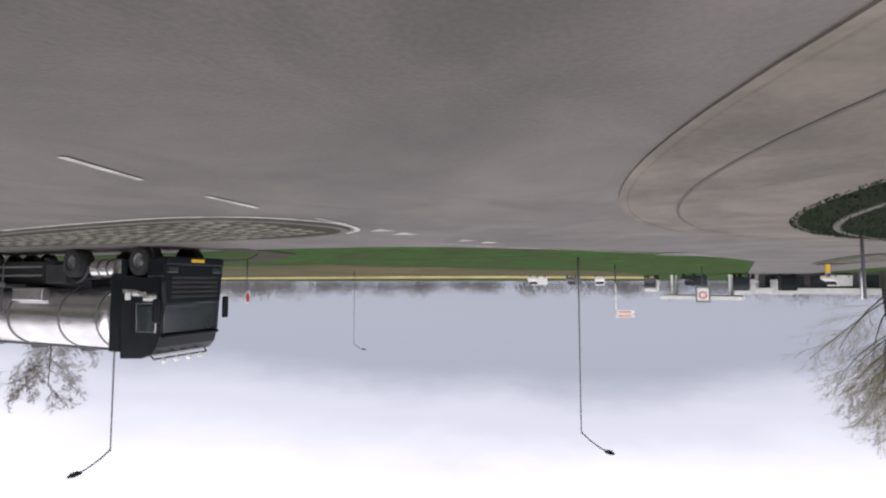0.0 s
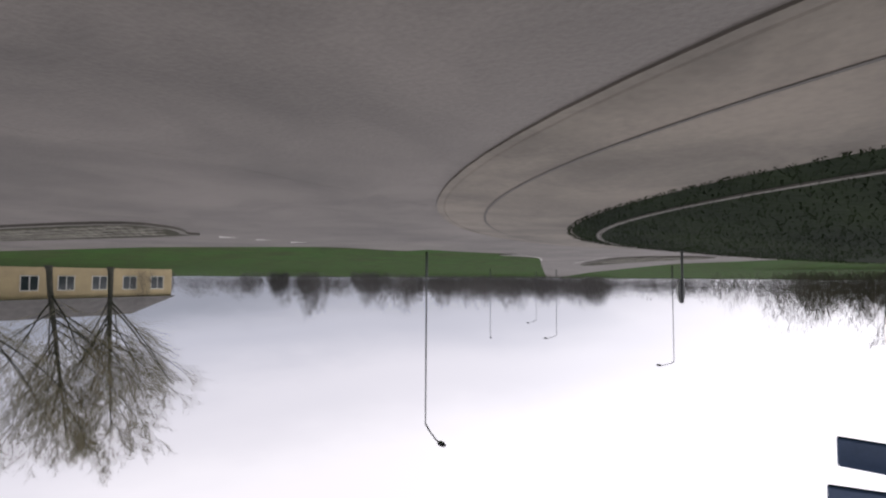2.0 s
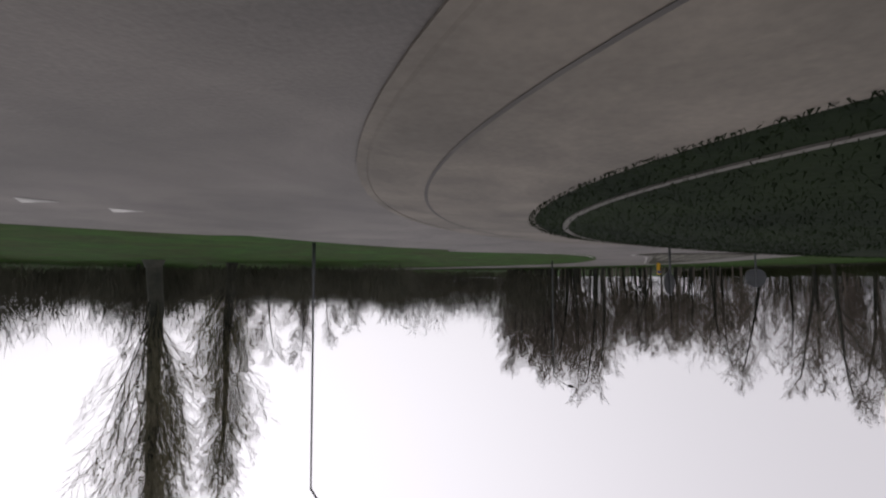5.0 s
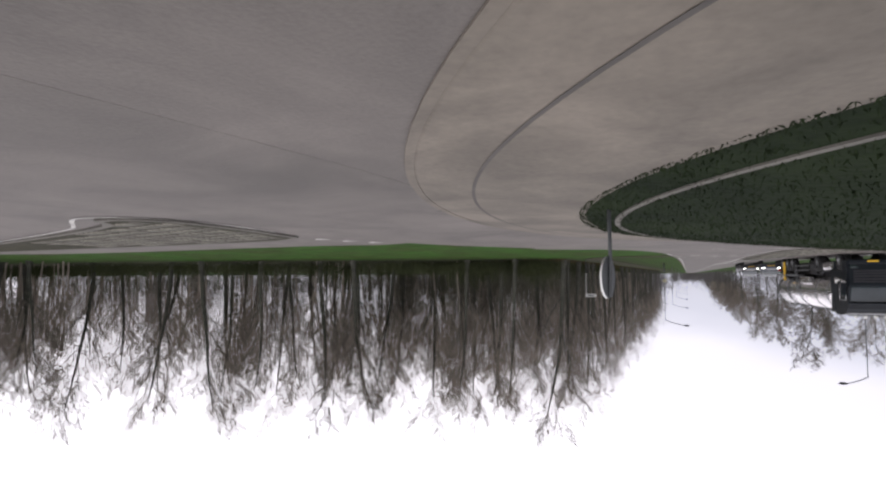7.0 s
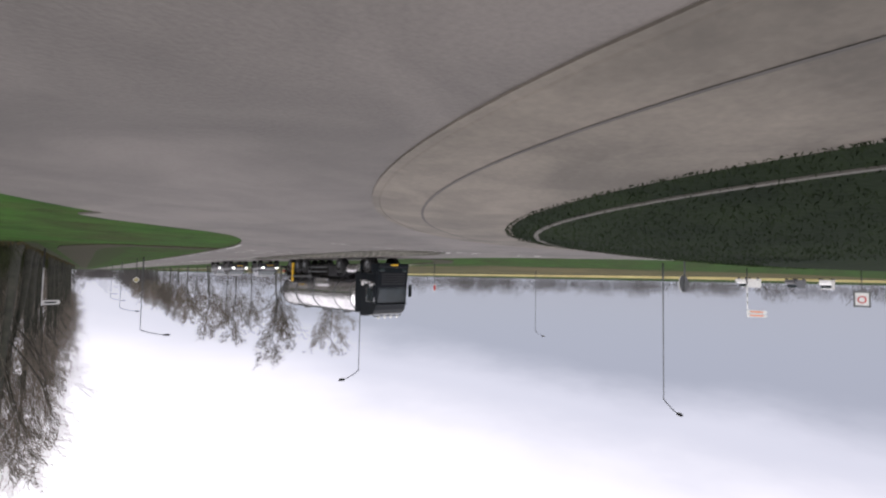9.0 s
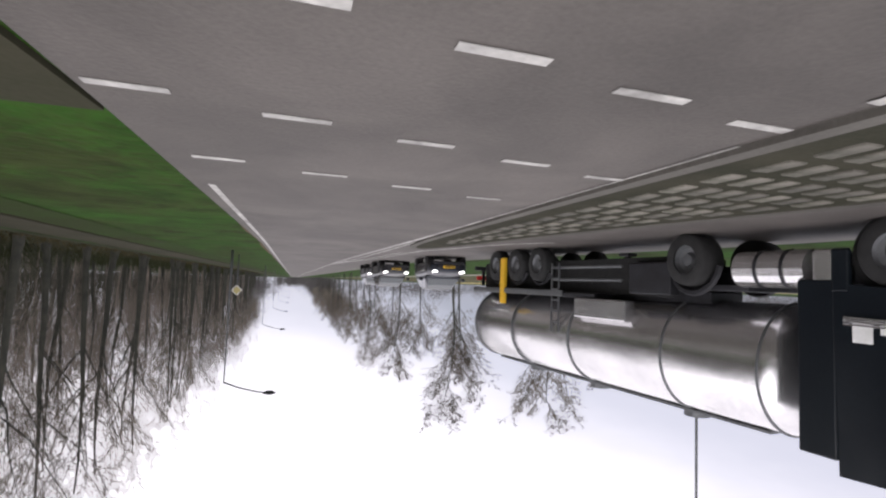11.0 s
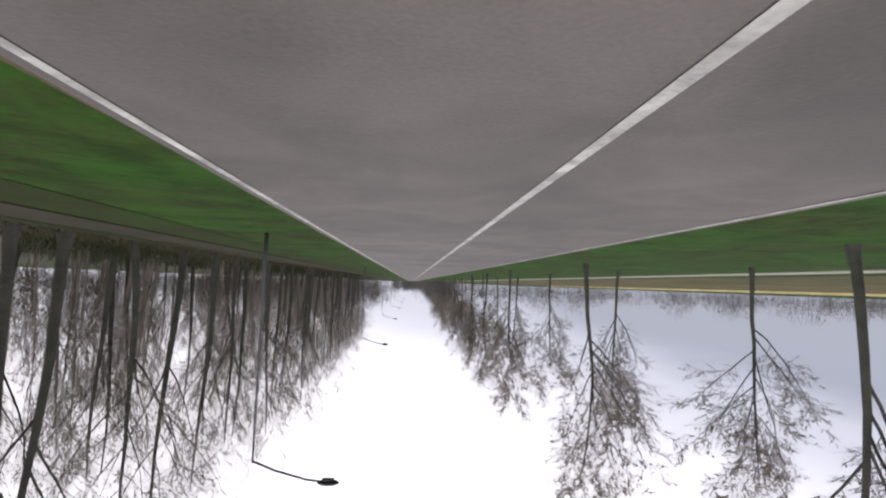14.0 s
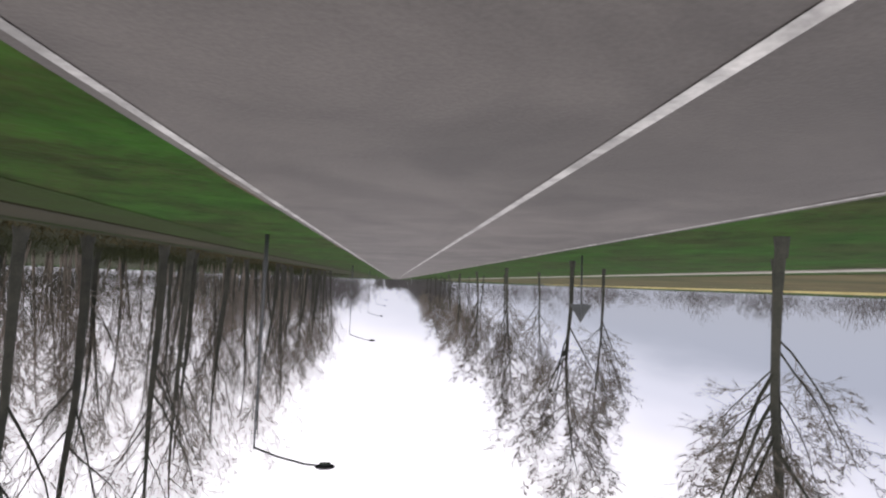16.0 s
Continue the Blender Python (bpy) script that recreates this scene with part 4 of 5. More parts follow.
def signpost():
    ob = thing("signpost", "tall post with grey-blue direction boards pointing several ways", "signpost")
    bm = bmesh.new()
    tube(bm, [(0, 0, -0.2), (0, 0, 6.2)], [0.11, 0.1], 12)
    part("post", bm, POLE, ob, smooth=True)
    for z, turn, length in ((4.95, 182, 4.6), (4.2, 197, 4.3), (4.95, 256, 4.0), (4.2, 266, 3.8), (5.7, 85, 2.2)):
        bm = bmesh.new()
        box(bm, 0.1, -0.09, z - 0.33, length, 0.09, z + 0.33, 0.05)
        m = pose(0, 0, 0, 0, 0, turn)
        bmesh.ops.transform(bm, matrix=m, verts=bm.verts)
        board = part("board", bm, BOARDBLUE, ob, "grey-blue box board with rounded ends")
        for s in (-1, 1):
            bm = bmesh.new()
            for zz, u0, u1 in ((0.13, 0.5, 2.2), (-0.12, 0.5, 1.8)):
                box(bm, u0, s * 0.092 - 0.002, z + zz - 0.06, u1, s * 0.092 + 0.002, z + zz + 0.06)
            bmesh.ops.transform(bm, matrix=m, verts=bm.verts)
            part("lettering", bm, WHITE, board, "white bars of lettering")
    ob.matrix_basis = pose(C0[0] - 0.3, C0[1] - 0.6, 0.88)
    return ob


BOARDBLUE = material("board_blue", (0.06, 0.1, 0.19), (0.045, 0.08, 0.15), 1.5, 12, 0.45, bump=0.03)
signpost()


def pole_sign(name, label, x, y, turn, height, shape, size, mat, rim=None, group=""):
    ob = thing(name, label, "traffic sign", group)
    bm = bmesh.new()
    tube(bm, [(0, 0.04, -0.1), (0, 0.04, height + size * 0.4)], [0.035, 0.035], 10)
    part("post", bm, POLE, ob, smooth=True)

    def plate(s, y0, y1):
        b = bmesh.new()
        if shape == "disc":
            return disc(b, s, y0, y1, height)
        pts = {"diamond": [(0, -s), (s, 0), (0, s), (-s, 0)], "triangle": [(-s, -s * 0.6), (s, -s * 0.6), (0, s)], "square": [(-s, -s * 1.2), (s, -s * 1.2), (s, s * 1.2), (-s, s * 1.2)]}[shape]
        a = [b.verts.new((u, y0, height + w)) for u, w in pts]
        c = [b.verts.new((u, y1, height + w)) for u, w in pts]
        b.faces.new(a)
        b.faces.new(c[::-1])
        for k in range(len(pts)):
            j = (k + 1) % len(pts)
            b.faces.new((a[j], a[k], c[k], c[j]))
        return b

    p = part("face", plate(size, -0.02, 0.0), rim or mat, ob)
    if rim:
        part("panel", plate(size * 0.78, -0.026, -0.021), mat, p)
    ob.matrix_basis = pose(x, y, 0, 0, 0, turn)
    return ob


pole_sign("priority_sign", "yellow and white priority diamond on a grey post", 3.9, 42.4, 0, 2.0, "diamond", 0.3, PALEYELLOW, WHITE)
pole_sign("no_entry_sign", "round red sign on a grey post beside the cycle path", -16.7, 22.8, -30, 2.1, "disc", 0.33, RED, WHITE)
pole_sign("warning_sign", "grey back of a triangular sign on a post", -7.3, 103.0, 180, 2.1, "triangle", 0.45, STEEL)
zone = pole_sign("zone_sign", "white rectangular sign with a red ring on two posts", -43.6, 0.5, 80, 2.3, "square", 0.55, WHITE, STEEL)
bm = bmesh.new()
N = 28
for k in range(N):
    a, b = 2 * math.pi * k / N, 2 * math.pi * (k + 1) / N
    bm.faces.new([bm.verts.new((r * math.cos(w), -0.03, 2.35 + r * math.sin(w))) for r, w in ((0.2, a), (0.3, a), (0.3, b), (0.2, b))])
part("red_ring", bm, RED, zone, "red ring")


def finger_post(x, y, turn, height, label, mat, rows):
    ob = thing("finger_post", label, "signpost")
    for i in range(6):
        bm = bmesh.new()
        tube(bm, [(0, 0, height * i / 6 - (0.1 if i == 0 else 0)), (0, 0, height * (i + 1) / 6)], [0.05, 0.05], 10)
        part("post_band", bm, DARKSTEEL if i in (0, 1) else WHITE, ob, smooth=True)
    for r in range(rows):
        bm = bmesh.new()
        z = height - 0.18 - 0.3 * r
        pts = [(0.05, z - 0.13), (1.25, z - 0.13), (1.42, z), (1.25, z + 0.13), (0.05, z + 0.13)]
        a = [bm.verts.new((u, -0.02, w)) for u, w in pts]
        b = [bm.verts.new((u, 0.02, w)) for u, w in pts]
        bm.faces.new(a)
        bm.faces.new(b[::-1])
        for k in range(5):
            bm.faces.new((a[(k + 1) % 5], a[k], b[k], b[(k + 1) % 5]))
        brd = part("board", bm, WHITE, ob)
        for s in (-1, 1):
            bm = bmesh.new()
            box(bm, 0.2, s * 0.022 - 0.002, z - 0.05, 1.1, s * 0.022 + 0.002, z + 0.05)
            part("lettering", bm, mat, brd, "coloured bar of lettering")
    ob.matrix_basis = pose(x, y, 0, 0, 0, turn)
    return ob


finger_post(-36.6, 6.2, 250, 4.0, "white banded post with two orange-lettered direction boards", ORANGE, 2)
finger_post(9.8, 24.4, 160, 3.3, "white banded post with a white direction board", DARKSTEEL, 1).scale = (0.65, 1, 1)

# small posts on the splitter islands
def bollard(x, y, turn):
    ob = thing("bollard", "yellow bollard with a round blue plate on the splitter island", "bollard", "bollards")
    bm = bmesh.new()
    box(bm, -0.14, -0.06, 0, 0.14, 0.06, 0.95, 0.03)
    part("body", bm, YELLOW, ob)
    bm = bmesh.new()
    disc(bm, 0.13, -0.07, -0.062, 0.75)
    part("disc", bm, BLUE, ob)
    ob.matrix_basis = pose(x, y, 0.045, 0, 0, turn)


bollard(-40.3, -7.3, 80)
bollard(29.2, -11.5, 270)


# ---- vehicles, standing
def wheel(parent, x, y, r, width, rim_mat=None, name="wheel"):
    """A wheel whose axle lies along x."""
    s = 1 if x > 0 else -1
    bm = bmesh.new()
    prof = [(r * 0.56, -width / 2), (r * 0.93, -width / 2), (r, -width / 2 + 0.04), (r, width / 2 - 0.04), (r * 0.93, width / 2), (r * 0.56, width / 2)]
    N = 28
    rings = [[bm.verts.new((x + w, y + q * math.cos(2 * math.pi * k / N), r + q * math.sin(2 * math.pi * k / N))) for k in range(N)] for q, w in prof]
    for a, b in zip(rings, rings[1:]):
        for k in range(N):
            bm.faces.new((a[k], a[(k + 1) % N], b[(k + 1) % N], b[k]))
    tyre = part(name, bm, RUBBER, parent, smooth=True)
    bm = bmesh.new()
    prof = [(r * 0.57, width * 0.42), (r * 0.5, width * 0.25), (r * 0.3, width * 0.2), (r * 0.22, width * 0.36), (0.001, width * 0.38)]
    rings = [[bm.verts.new((x + s * w, y + q * math.cos(2 * math.pi * k / N), r + q * math.sin(2 * math.pi * k / N))) for k in range(N)] for q, w in prof]
    for a, b in zip(rings, rings[1:]):
        for k in range(N):
            bm.faces.new((a[k], a[(k + 1) % N], b[(k + 1) % N], b[k]))
    part("rim", bm, rim_mat or STEEL, tyre, "grey steel rim")
    return tyre


def loft(bm, stations):
    """A closed body from cross-sections (y, list of (x, z)) from front to back."""
    rows = [[bm.verts.new((x, y, z)) for x, z in sec] for y, sec in stations]
    n = len(rows[0])
    for a, b in zip(rows, rows[1:]):
        for k in range(n):
            bm.faces.new((a[k], b[k], b[(k + 1) % n], a[(k + 1) % n]))
    bm.faces.new(rows[0])
    bm.faces.new(rows[-1][::-1])
    bmesh.ops.recalc_face_normals(bm, faces=bm.faces)
    return bm


def rounding(ob, levels, sharp=0.0):
    """Round a body off, keeping some of its edges."""
    mod = ob.modifiers.new("rounding", "SUBSURF")
    mod.levels = levels
    mod.render_levels = levels
    if sharp:
        att = ob.data.attributes.new("crease_edge", "FLOAT", "EDGE")
        for d in att.data:
            d.value = sharp


ALLOY = material("alloy_rim", (0.42, 0.43, 0.45), (0.3, 0.31, 0.33), 3, 30, 0.35, 0.8, 0.03)


def car(x, y, turn, paint, label, length=4.2, width=1.74, height=1.5):
    """A hatchback whose nose is at y = 0 and points to -y."""
    ob = thing("car", label, "car", "oncoming cars")
    w = width / 2

    def sec(z0, z1, half, top):
        m = (z0 + z1) / 2
        return [(-half * 0.92, z0), (-half, z0 + 0.12), (-half, m + 0.1), (-top, z1), (top, z1), (half, m + 0.1), (half, z0 + 0.12), (half * 0.92, z0)]

    bm = bmesh.new()
    loft(bm, [(0.0, sec(0.32, 0.62, w * 0.78, w * 0.7)), (0.12, sec(0.25, 0.74, w * 0.92, w * 0.82)), (0.5, sec(0.2, 0.84, w, w * 0.88)), (1.2, sec(0.2, 0.97, w, w * 0.9)),
              (2.0, sec(0.2, 0.98, w, w * 0.93)), (3.4, sec(0.2, 1.0, w, w * 0.93)), (length - 0.25, sec(0.24, 1.0, w * 0.97, w * 0.9)), (length, sec(0.34, 0.92, w * 0.85, w * 0.8))])
    body = part("body", bm, paint, ob, smooth=True)
    rounding(body, 2)
    bm = bmesh.new()
    top = height
    r = [(1.02, 0.8, 0.95, w * 0.88, w * 0.86), (1.45, 0.8, 0.95 + (top - 1.0) * 0.58, w * 0.9, w * 0.76), (1.9, 0.8, top - 0.05, w * 0.9, w * 0.68), (2.4, 0.8, top, w * 0.9, w * 0.67),
         (3.3, 0.8, top - 0.04, w * 0.9, w * 0.66), (length - 0.28, 0.8, top - 0.22, w * 0.88, w * 0.68), (length - 0.06, 0.8, 0.98, w * 0.85, w * 0.82)]
    loft(bm, [(yy, [(-lo, z0), (-hi, z1), (hi, z1), (lo, z0)]) for yy, z0, z1, lo, hi in r])
    bmesh.ops.bevel(bm, geom=[e for e in bm.edges if abs((e.verts[0].co - e.verts[1].co).normalized().y) > 0.4], offset=0.05, segments=3, affect="EDGES", profile=0.5)
    cabin = part("cabin", bm, paint, ob, smooth=True)

    def pane(name, pts, out):
        b2 = bmesh.new()
        a = [b2.verts.new(p) for p in pts]
        b2.faces.new(a)
        b2.normal_update()
        n = list(b2.faces)[0].normal.copy()
        if n.dot(Vector(out)) < 0:
            n.negate()
        for v in a:
            v.co += n * 0.008
        low = [b2.verts.new(v.co - n * 0.03) for v in a]
        for k in range(len(a)):
            b2.faces.new((a[k - 1], a[k], low[k], low[k - 1]))
        bmesh.ops.recalc_face_normals(b2, faces=b2.faces)
        part(name, b2, GLASS, cabin)

    def side_x(z):
        return w * 0.9 - (w * 0.22) * (z - 0.8) / (top - 0.05 - 0.8)

    zt = 0.95 + (top - 1.0) * 0.58
    pane("windscreen", [(-w * 0.8, 1.04, 0.965), (w * 0.8, 1.04, 0.965), (w * 0.71, 1.45, zt + 0.005), (-w * 0.71, 1.45, zt + 0.005)], (0, -1, 0.6))
    pane("windscreen", [(-w * 0.71, 1.455, zt + 0.008), (w * 0.71, 1.455, zt + 0.008), (w * 0.62, 1.87, top - 0.065), (-w * 0.62, 1.87, top - 0.065)], (0, -1, 0.6))
    pane("rear_window", [(-w * 0.62, 3.42, top - 0.06), (w * 0.62, 3.42, top - 0.06), (w * 0.62, length - 0.32, top - 0.2), (-w * 0.62, length - 0.32, top - 0.2)], (0, 0.3, 1))
    for s in (-1, 1):
        for shape in ([(1.45, 0.99), (1.95, top - 0.13), (2.48, top - 0.1), (2.48, 0.99)], [(2.56, 0.99), (2.56, top - 0.1), (3.25, top - 0.13), (length - 0.55, 1.05), (length - 0.6, 0.99)]):
            pane("side_window", [(s * (side_x(z) + 0.006), yy, z) for yy, z in shape], (s, 0, 0.3))
        bm = bmesh.new()
        box(bm, s * (w + 0.1) - 0.09, 1.25, 0.93, s * (w + 0.1) + 0.09, 1.36, 1.07, 0.03)
        part("mirror", bm, paint, ob)
        bm = bmesh.new()
        bmesh.ops.create_uvsphere(bm, u_segments=12, v_segments=8, radius=1)
        bmesh.ops.transform(bm, matrix=Matrix.Translation((s * w * 0.68, 0.12, 0.66)) @ Matrix.Rotation(s * 0.35, 4, "Z") @ Matrix.Diagonal((0.12, 0.1, 0.05, 1)), verts=bm.verts)
        part("headlight", bm, HEADLAMP, ob, "lit headlight")
        for yy in (0.82, length - 0.8):
            bm = bmesh.new()
            tube(bm, [(s * (w - 0.3), yy, 0.32), (s * (w - 0.004), yy, 0.32)], [0.375, 0.375], 24)
            part("wheel_arch", bm, RUBBER, ob)
            wheel(ob, s * (w - 0.08), yy, 0.31, 0.2, ALLOY)
        for y0, y1 in ((1.2, 2.3), (2.36, 3.3)):
            bm = bmesh.new()
            box(bm, s * (w + 0.004) - 0.008, y0 + 0.62, 0.82, s * (w + 0.004) + 0.02, y0 + 0.8, 0.85, 0.006)
            part("door_handle", bm, paint, ob)
        bm = bmesh.new()
        box(bm, s * w - 0.02, 1.15, 0.42, s * w + 0.012, 3.25, 0.48, 0.008)
        part("side_strip", bm, DARKSTEEL, ob)
    for s in (-1, 1):
        bm = bmesh.new()
        tube(bm, [(s * 0.08, 1.12, 0.995), (s * 0.08 + 0.5, 1.2, 1.04)], [0.012, 0.01], 6)
        part("wiper", bm, DARKSTEEL, ob)
    bm = bmesh.new()
    box(bm, -w * 0.55, -0.02, 0.34, w * 0.55, 0.1, 0.5, 0.02)
    part("grille", bm, DARKSTEEL, ob)
    bm = bmesh.new()
    box(bm, -w * 0.78, 0.0, 0.22, w * 0.78, 0.16, 0.34, 0.04)
    part("bumper", bm, DARKSTEEL, ob)
    bm = bmesh.new()
    box(bm, -0.26, -0.035, 0.41, 0.26, -0.02, 0.52, 0.005)
    plate = part("number_plate", bm, YELLOW, ob, "yellow plate")
    bm = bmesh.new()
    for k in range(3):
        box(bm, -0.2 + 0.14 * k, -0.039, 0.435, -0.1 + 0.14 * k, -0.0355, 0.495)
    part("plate_bars", bm, DARKSTEEL, plate)
    ob.matrix_basis = pose(x, y, 0.004, 0, 0, turn)
    return ob


CARDARK = material("dark_blue_car_paint", (0.014, 0.017, 0.026), (0.01, 0.013, 0.02), 1, 20, 0.3, 0.3, 0.02, clear=0.35)
CARGREY = material("grey_car_paint", (0.16, 0.16, 0.17), (0.13, 0.13, 0.14), 1, 20, 0.3, 0.4, 0.02, clear=0.35)
CARBLACK = material("black_car_paint", (0.02, 0.02, 0.022), (0.015, 0.015, 0.017), 1, 20, 0.3, 0.2, 0.02, clear=0.35)
car(-5.5, 32.3, 4, CARDARK, "dark blue hatchback with its headlights on", 4.2, 1.74, 1.5)
car(-4.6, 39.2, 0, CARBLACK, "black hatchback with its headlights on", 4.1, 1.72, 1.48)
car(-4.8, 46.4, 1, CARGREY, "grey hatchback with one bright pair of headlights", 4.2, 1.72, 1.46)


def tanker(x, y, turn):
    """A tractor and tank trailer; the nose is at y = 0 and points to -y."""
    ob = thing("tanker_lorry", "black lorry pulling a polished silver tank trailer", "lorry")
    # cab
    bm = bmesh.new()
    loft(bm, [(0.0, [(-1.15, 0.55), (-1.18, 1.2), (-1.12, 1.9), (1.12, 1.9), (1.18, 1.2), (1.15, 0.55)]), (0.12, [(-1.22, 0.45), (-1.24, 1.2), (-1.2, 2.0), (1.2, 2.0), (1.24, 1.2), (1.22, 0.45)]),
              (0.2, [(-1.24, 0.45), (-1.25, 1.6), (-1.21, 2.95), (1.21, 2.95), (1.25, 1.6), (1.24, 0.45)]), (0.34, [(-1.25, 0.9), (-1.25, 1.8), (-1.21, 3.38), (1.21, 3.38), (1.25, 1.8), (1.25, 0.9)]),
              (0.6, [(-1.25, 1.05), (-1.25, 1.8), (-1.2, 3.62), (1.2, 3.62), (1.25, 1.8), (1.25, 1.05)]), (1.1, [(-1.25, 1.05), (-1.25, 1.8), (-1.19, 3.76), (1.19, 3.76), (1.25, 1.8), (1.25, 1.05)]),
              (2.25, [(-1.25, 0.95), (-1.25, 1.8), (-1.18, 3.82), (1.18, 3.82), (1.25, 1.8), (1.25, 0.95)])])
    cab = part("cab", bm, CABPAINT, ob, "black painted sleeper cab")
    bm = bmesh.new()
    loft(bm, [(0.1, [(-1.05, 1.98), (-1.05, 2.1), (1.05, 2.1), (1.05, 1.98)]), (0.16, [(-1.1, 1.98), (-1.1, 2.9), (1.1, 2.9), (1.1, 1.98)]), (0.22, [(-1.1, 1.98), (-1.1, 2.92), (1.1, 2.92), (1.1, 1.98)])])
    part("windscreen", bm, GLASS, cab)
    bm = bmesh.new()
    box(bm, -1.12, 0.0, 2.95, 1.12, 0.34, 3.06, 0.03)
    part("sun_visor", bm, CABPAINT, cab)
    for s in (-1, 1):
        bm = bmesh.new()
        box(bm, s * 1.235 - 0.02, 0.34, 2.0, s * 1.235 + 0.02, 1.28, 2.82, 0.008)
        part("side_window", bm, GLASS, cab)
        bm = bmesh.new()
        box(bm, s * 1.45 - 0.12, 0.0, 1.75, s * 1.45 + 0.12, 0.14, 2.55, 0.05)
        part("mirror", bm, CABPAINT, cab)
        bm = bmesh.new()
        box(bm, s * 0.92 - 0.2, -0.04, 0.68, s * 0.92 + 0.2, 0.08, 0.9, 0.04)
        part("headlight", bm, GLASS, cab)
        bm = bmesh.new()
        box(bm, s * 1.2 - 0.055, 0.02, 0.38, s * 1.2 + 0.055, 0.86, 1.05, 0.05)
        part("wing", bm, CABPAINT, cab)
        bm = bmesh.new()
        box(bm, s * 1.2 - 0.055, 2.02, 0.42, s * 1.2 + 0.055, 2.3, 1.1, 0.04)
        part("step", bm, CABPAINT, cab)
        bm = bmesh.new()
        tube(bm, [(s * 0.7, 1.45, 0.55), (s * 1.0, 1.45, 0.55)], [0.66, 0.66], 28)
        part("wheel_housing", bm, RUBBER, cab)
        bm = bmesh.new()
        box(bm, s * 1.26 - 0.012, 0.35, 1.66, s * 1.26 + 0.012, 1.0, 1.84, 0.008)
        box(bm, s * 1.26 - 0.012, 0.9, 1.54, s * 1.26 + 0.012, 1.6, 1.68, 0.008)
        box(bm, s * 1.26 - 0.012, 1.7, 1.5, s * 1.26 + 0.012, 1.98, 1.82, 0.008)
        part("silver_stripe", bm, WHITE, cab, "silver side lettering band")
        bm = bmesh.new()
        box(bm, s * 1.2 - 0.06, 2.25, 0.9, s * 1.2 + 0.035, 2.85, 3.6, 0.03)
        part("side_deflector", bm, CABPAINT, cab)
    bm = bmesh.new()
    for k in range(5):
        box(bm, -0.95, -0.03, 1.0 + 0.16 * k, 0.95, 0.05, 1.1 + 0.16 * k, 0.015)
    part("grille", bm, DARKSTEEL, cab)
    bm = bmesh.new()
    box(bm, -1.2, -0.1, 0.35, 1.2, 0.25, 0.64, 0.06)
    part("bumper", bm, CABPAINT, cab)
    bm = bmesh.new()
    box(bm, -0.27, -0.125, 0.42, 0.27, -0.102, 0.53, 0.005)
    part("number_plate", bm, YELLOW, cab, "yellow plate")
    bm = bmesh.new()
    tube(bm, [(-1.12, 0.8, 3.62), (-1.08, 0.6, 3.78), (1.08, 0.6, 3.78), (1.12, 0.8, 3.62)], [0.035] * 4, 8)
    bar = part("roof_bar", bm, STEEL, cab, "chrome roof bar")
    for k in range(4):
        bm = bmesh.new()
        bmesh.ops.create_uvsphere(bm, u_segments=12, v_segments=8, radius=1)
        bmesh.ops.transform(bm, matrix=Matrix.Translation((-0.75 + 0.5 * k, 0.55, 3.85)) @ Matrix.Diagonal((0.11, 0.07, 0.11, 1)), verts=bm.verts)
        part("spotlight", bm, WHITE, bar)
    # tractor chassis
    bm = bmesh.new()
    box(bm, -0.45, 0.4, 0.75, 0.45, 6.4, 1.0, 0.02)
    box(bm, -0.9, 4.0, 1.0, 0.9, 6.0, 1.12, 0.02)
    part("chassis", bm, DARKSTEEL, ob)
    for s in (-1, 1):
        wheel(ob, s * 1.05, 1.45, 0.5, 0.32)
        wheel(ob, s * 0.98, 5.2, 0.52, 0.58)
        bm = bmesh.new()
        box(bm, s * 0.92 - 0.3, 2.25, 0.42, s * 0.92 + 0.3, 2.62, 1.02, 0.06)
        part("step_box", bm, TANK, ob, "bright metal box")
        bm = bmesh.new()
        tube(bm, [(s * 0.92, 2.75, 0.72), (s * 0.92, 4.1, 0.72)], [0.33, 0.33], 16)
        ft = part("fuel_tank", bm, TANK, ob, "bright metal fuel tank")
        for yy in (3.1, 3.6):
            bm = bmesh.new()
            tube(bm, [(s * 0.92, yy, 0.72), (s * 0.92, yy + 0.06, 0.72)], [0.345, 0.345], 16)
            part("strap", bm, DARKSTEEL, ft)
        bm = bmesh.new()
        tube(bm, [(s * 1.0, 5.2 + 0.66 * math.cos(radians(a)), 0.52 + 0.66 * math.sin(radians(a))) for a in range(10, 171, 16)], [0.07] * 11, 6)
        part("mudguard", bm, DARKSTEEL, ob)
    # tank
    N = 40
    bm = bmesh.new()
    prof = [(3.15, 0.02), (3.18, 0.55), (3.3, 0.9), (3.55, 1.0), (15.2, 1.0), (15.42, 0.9), (15.55, 0.55), (15.58, 0.02)]
    rings = [[bm.verts.new((1.22 * q * math.cos(2 * math.pi * k / N), yy, 2.5 + 1.18 * q * math.sin(2 * math.pi * k / N))) for k in range(N)] for yy, q in prof]
    for a, b in zip(rings, rings[1:]):
        for k in range(N):
            bm.faces.new((a[k], b[k], b[(k + 1) % N], a[(k + 1) % N]))
    tank = part("tank", bm, TANK, ob, "polished silver tank", smooth=True)
    for yy in (3.6, 5.9, 9.3, 12.4, 15.1):
        bm = bmesh.new()
        q = [(1.24 * math.cos(2 * math.pi * k / N), 2.5 + 1.2 * math.sin(2 * math.pi * k / N)) for k in range(N + 1)]
        tube(bm, [(u, yy, w) for u, w in q], [0.022] * (N + 1), 6, cap=False)
        part("band", bm, STEEL, tank)
    bm = bmesh.new()
    box(bm, -0.3, 4.0, 3.68, 0.3, 14.8, 3.74, 0.01)
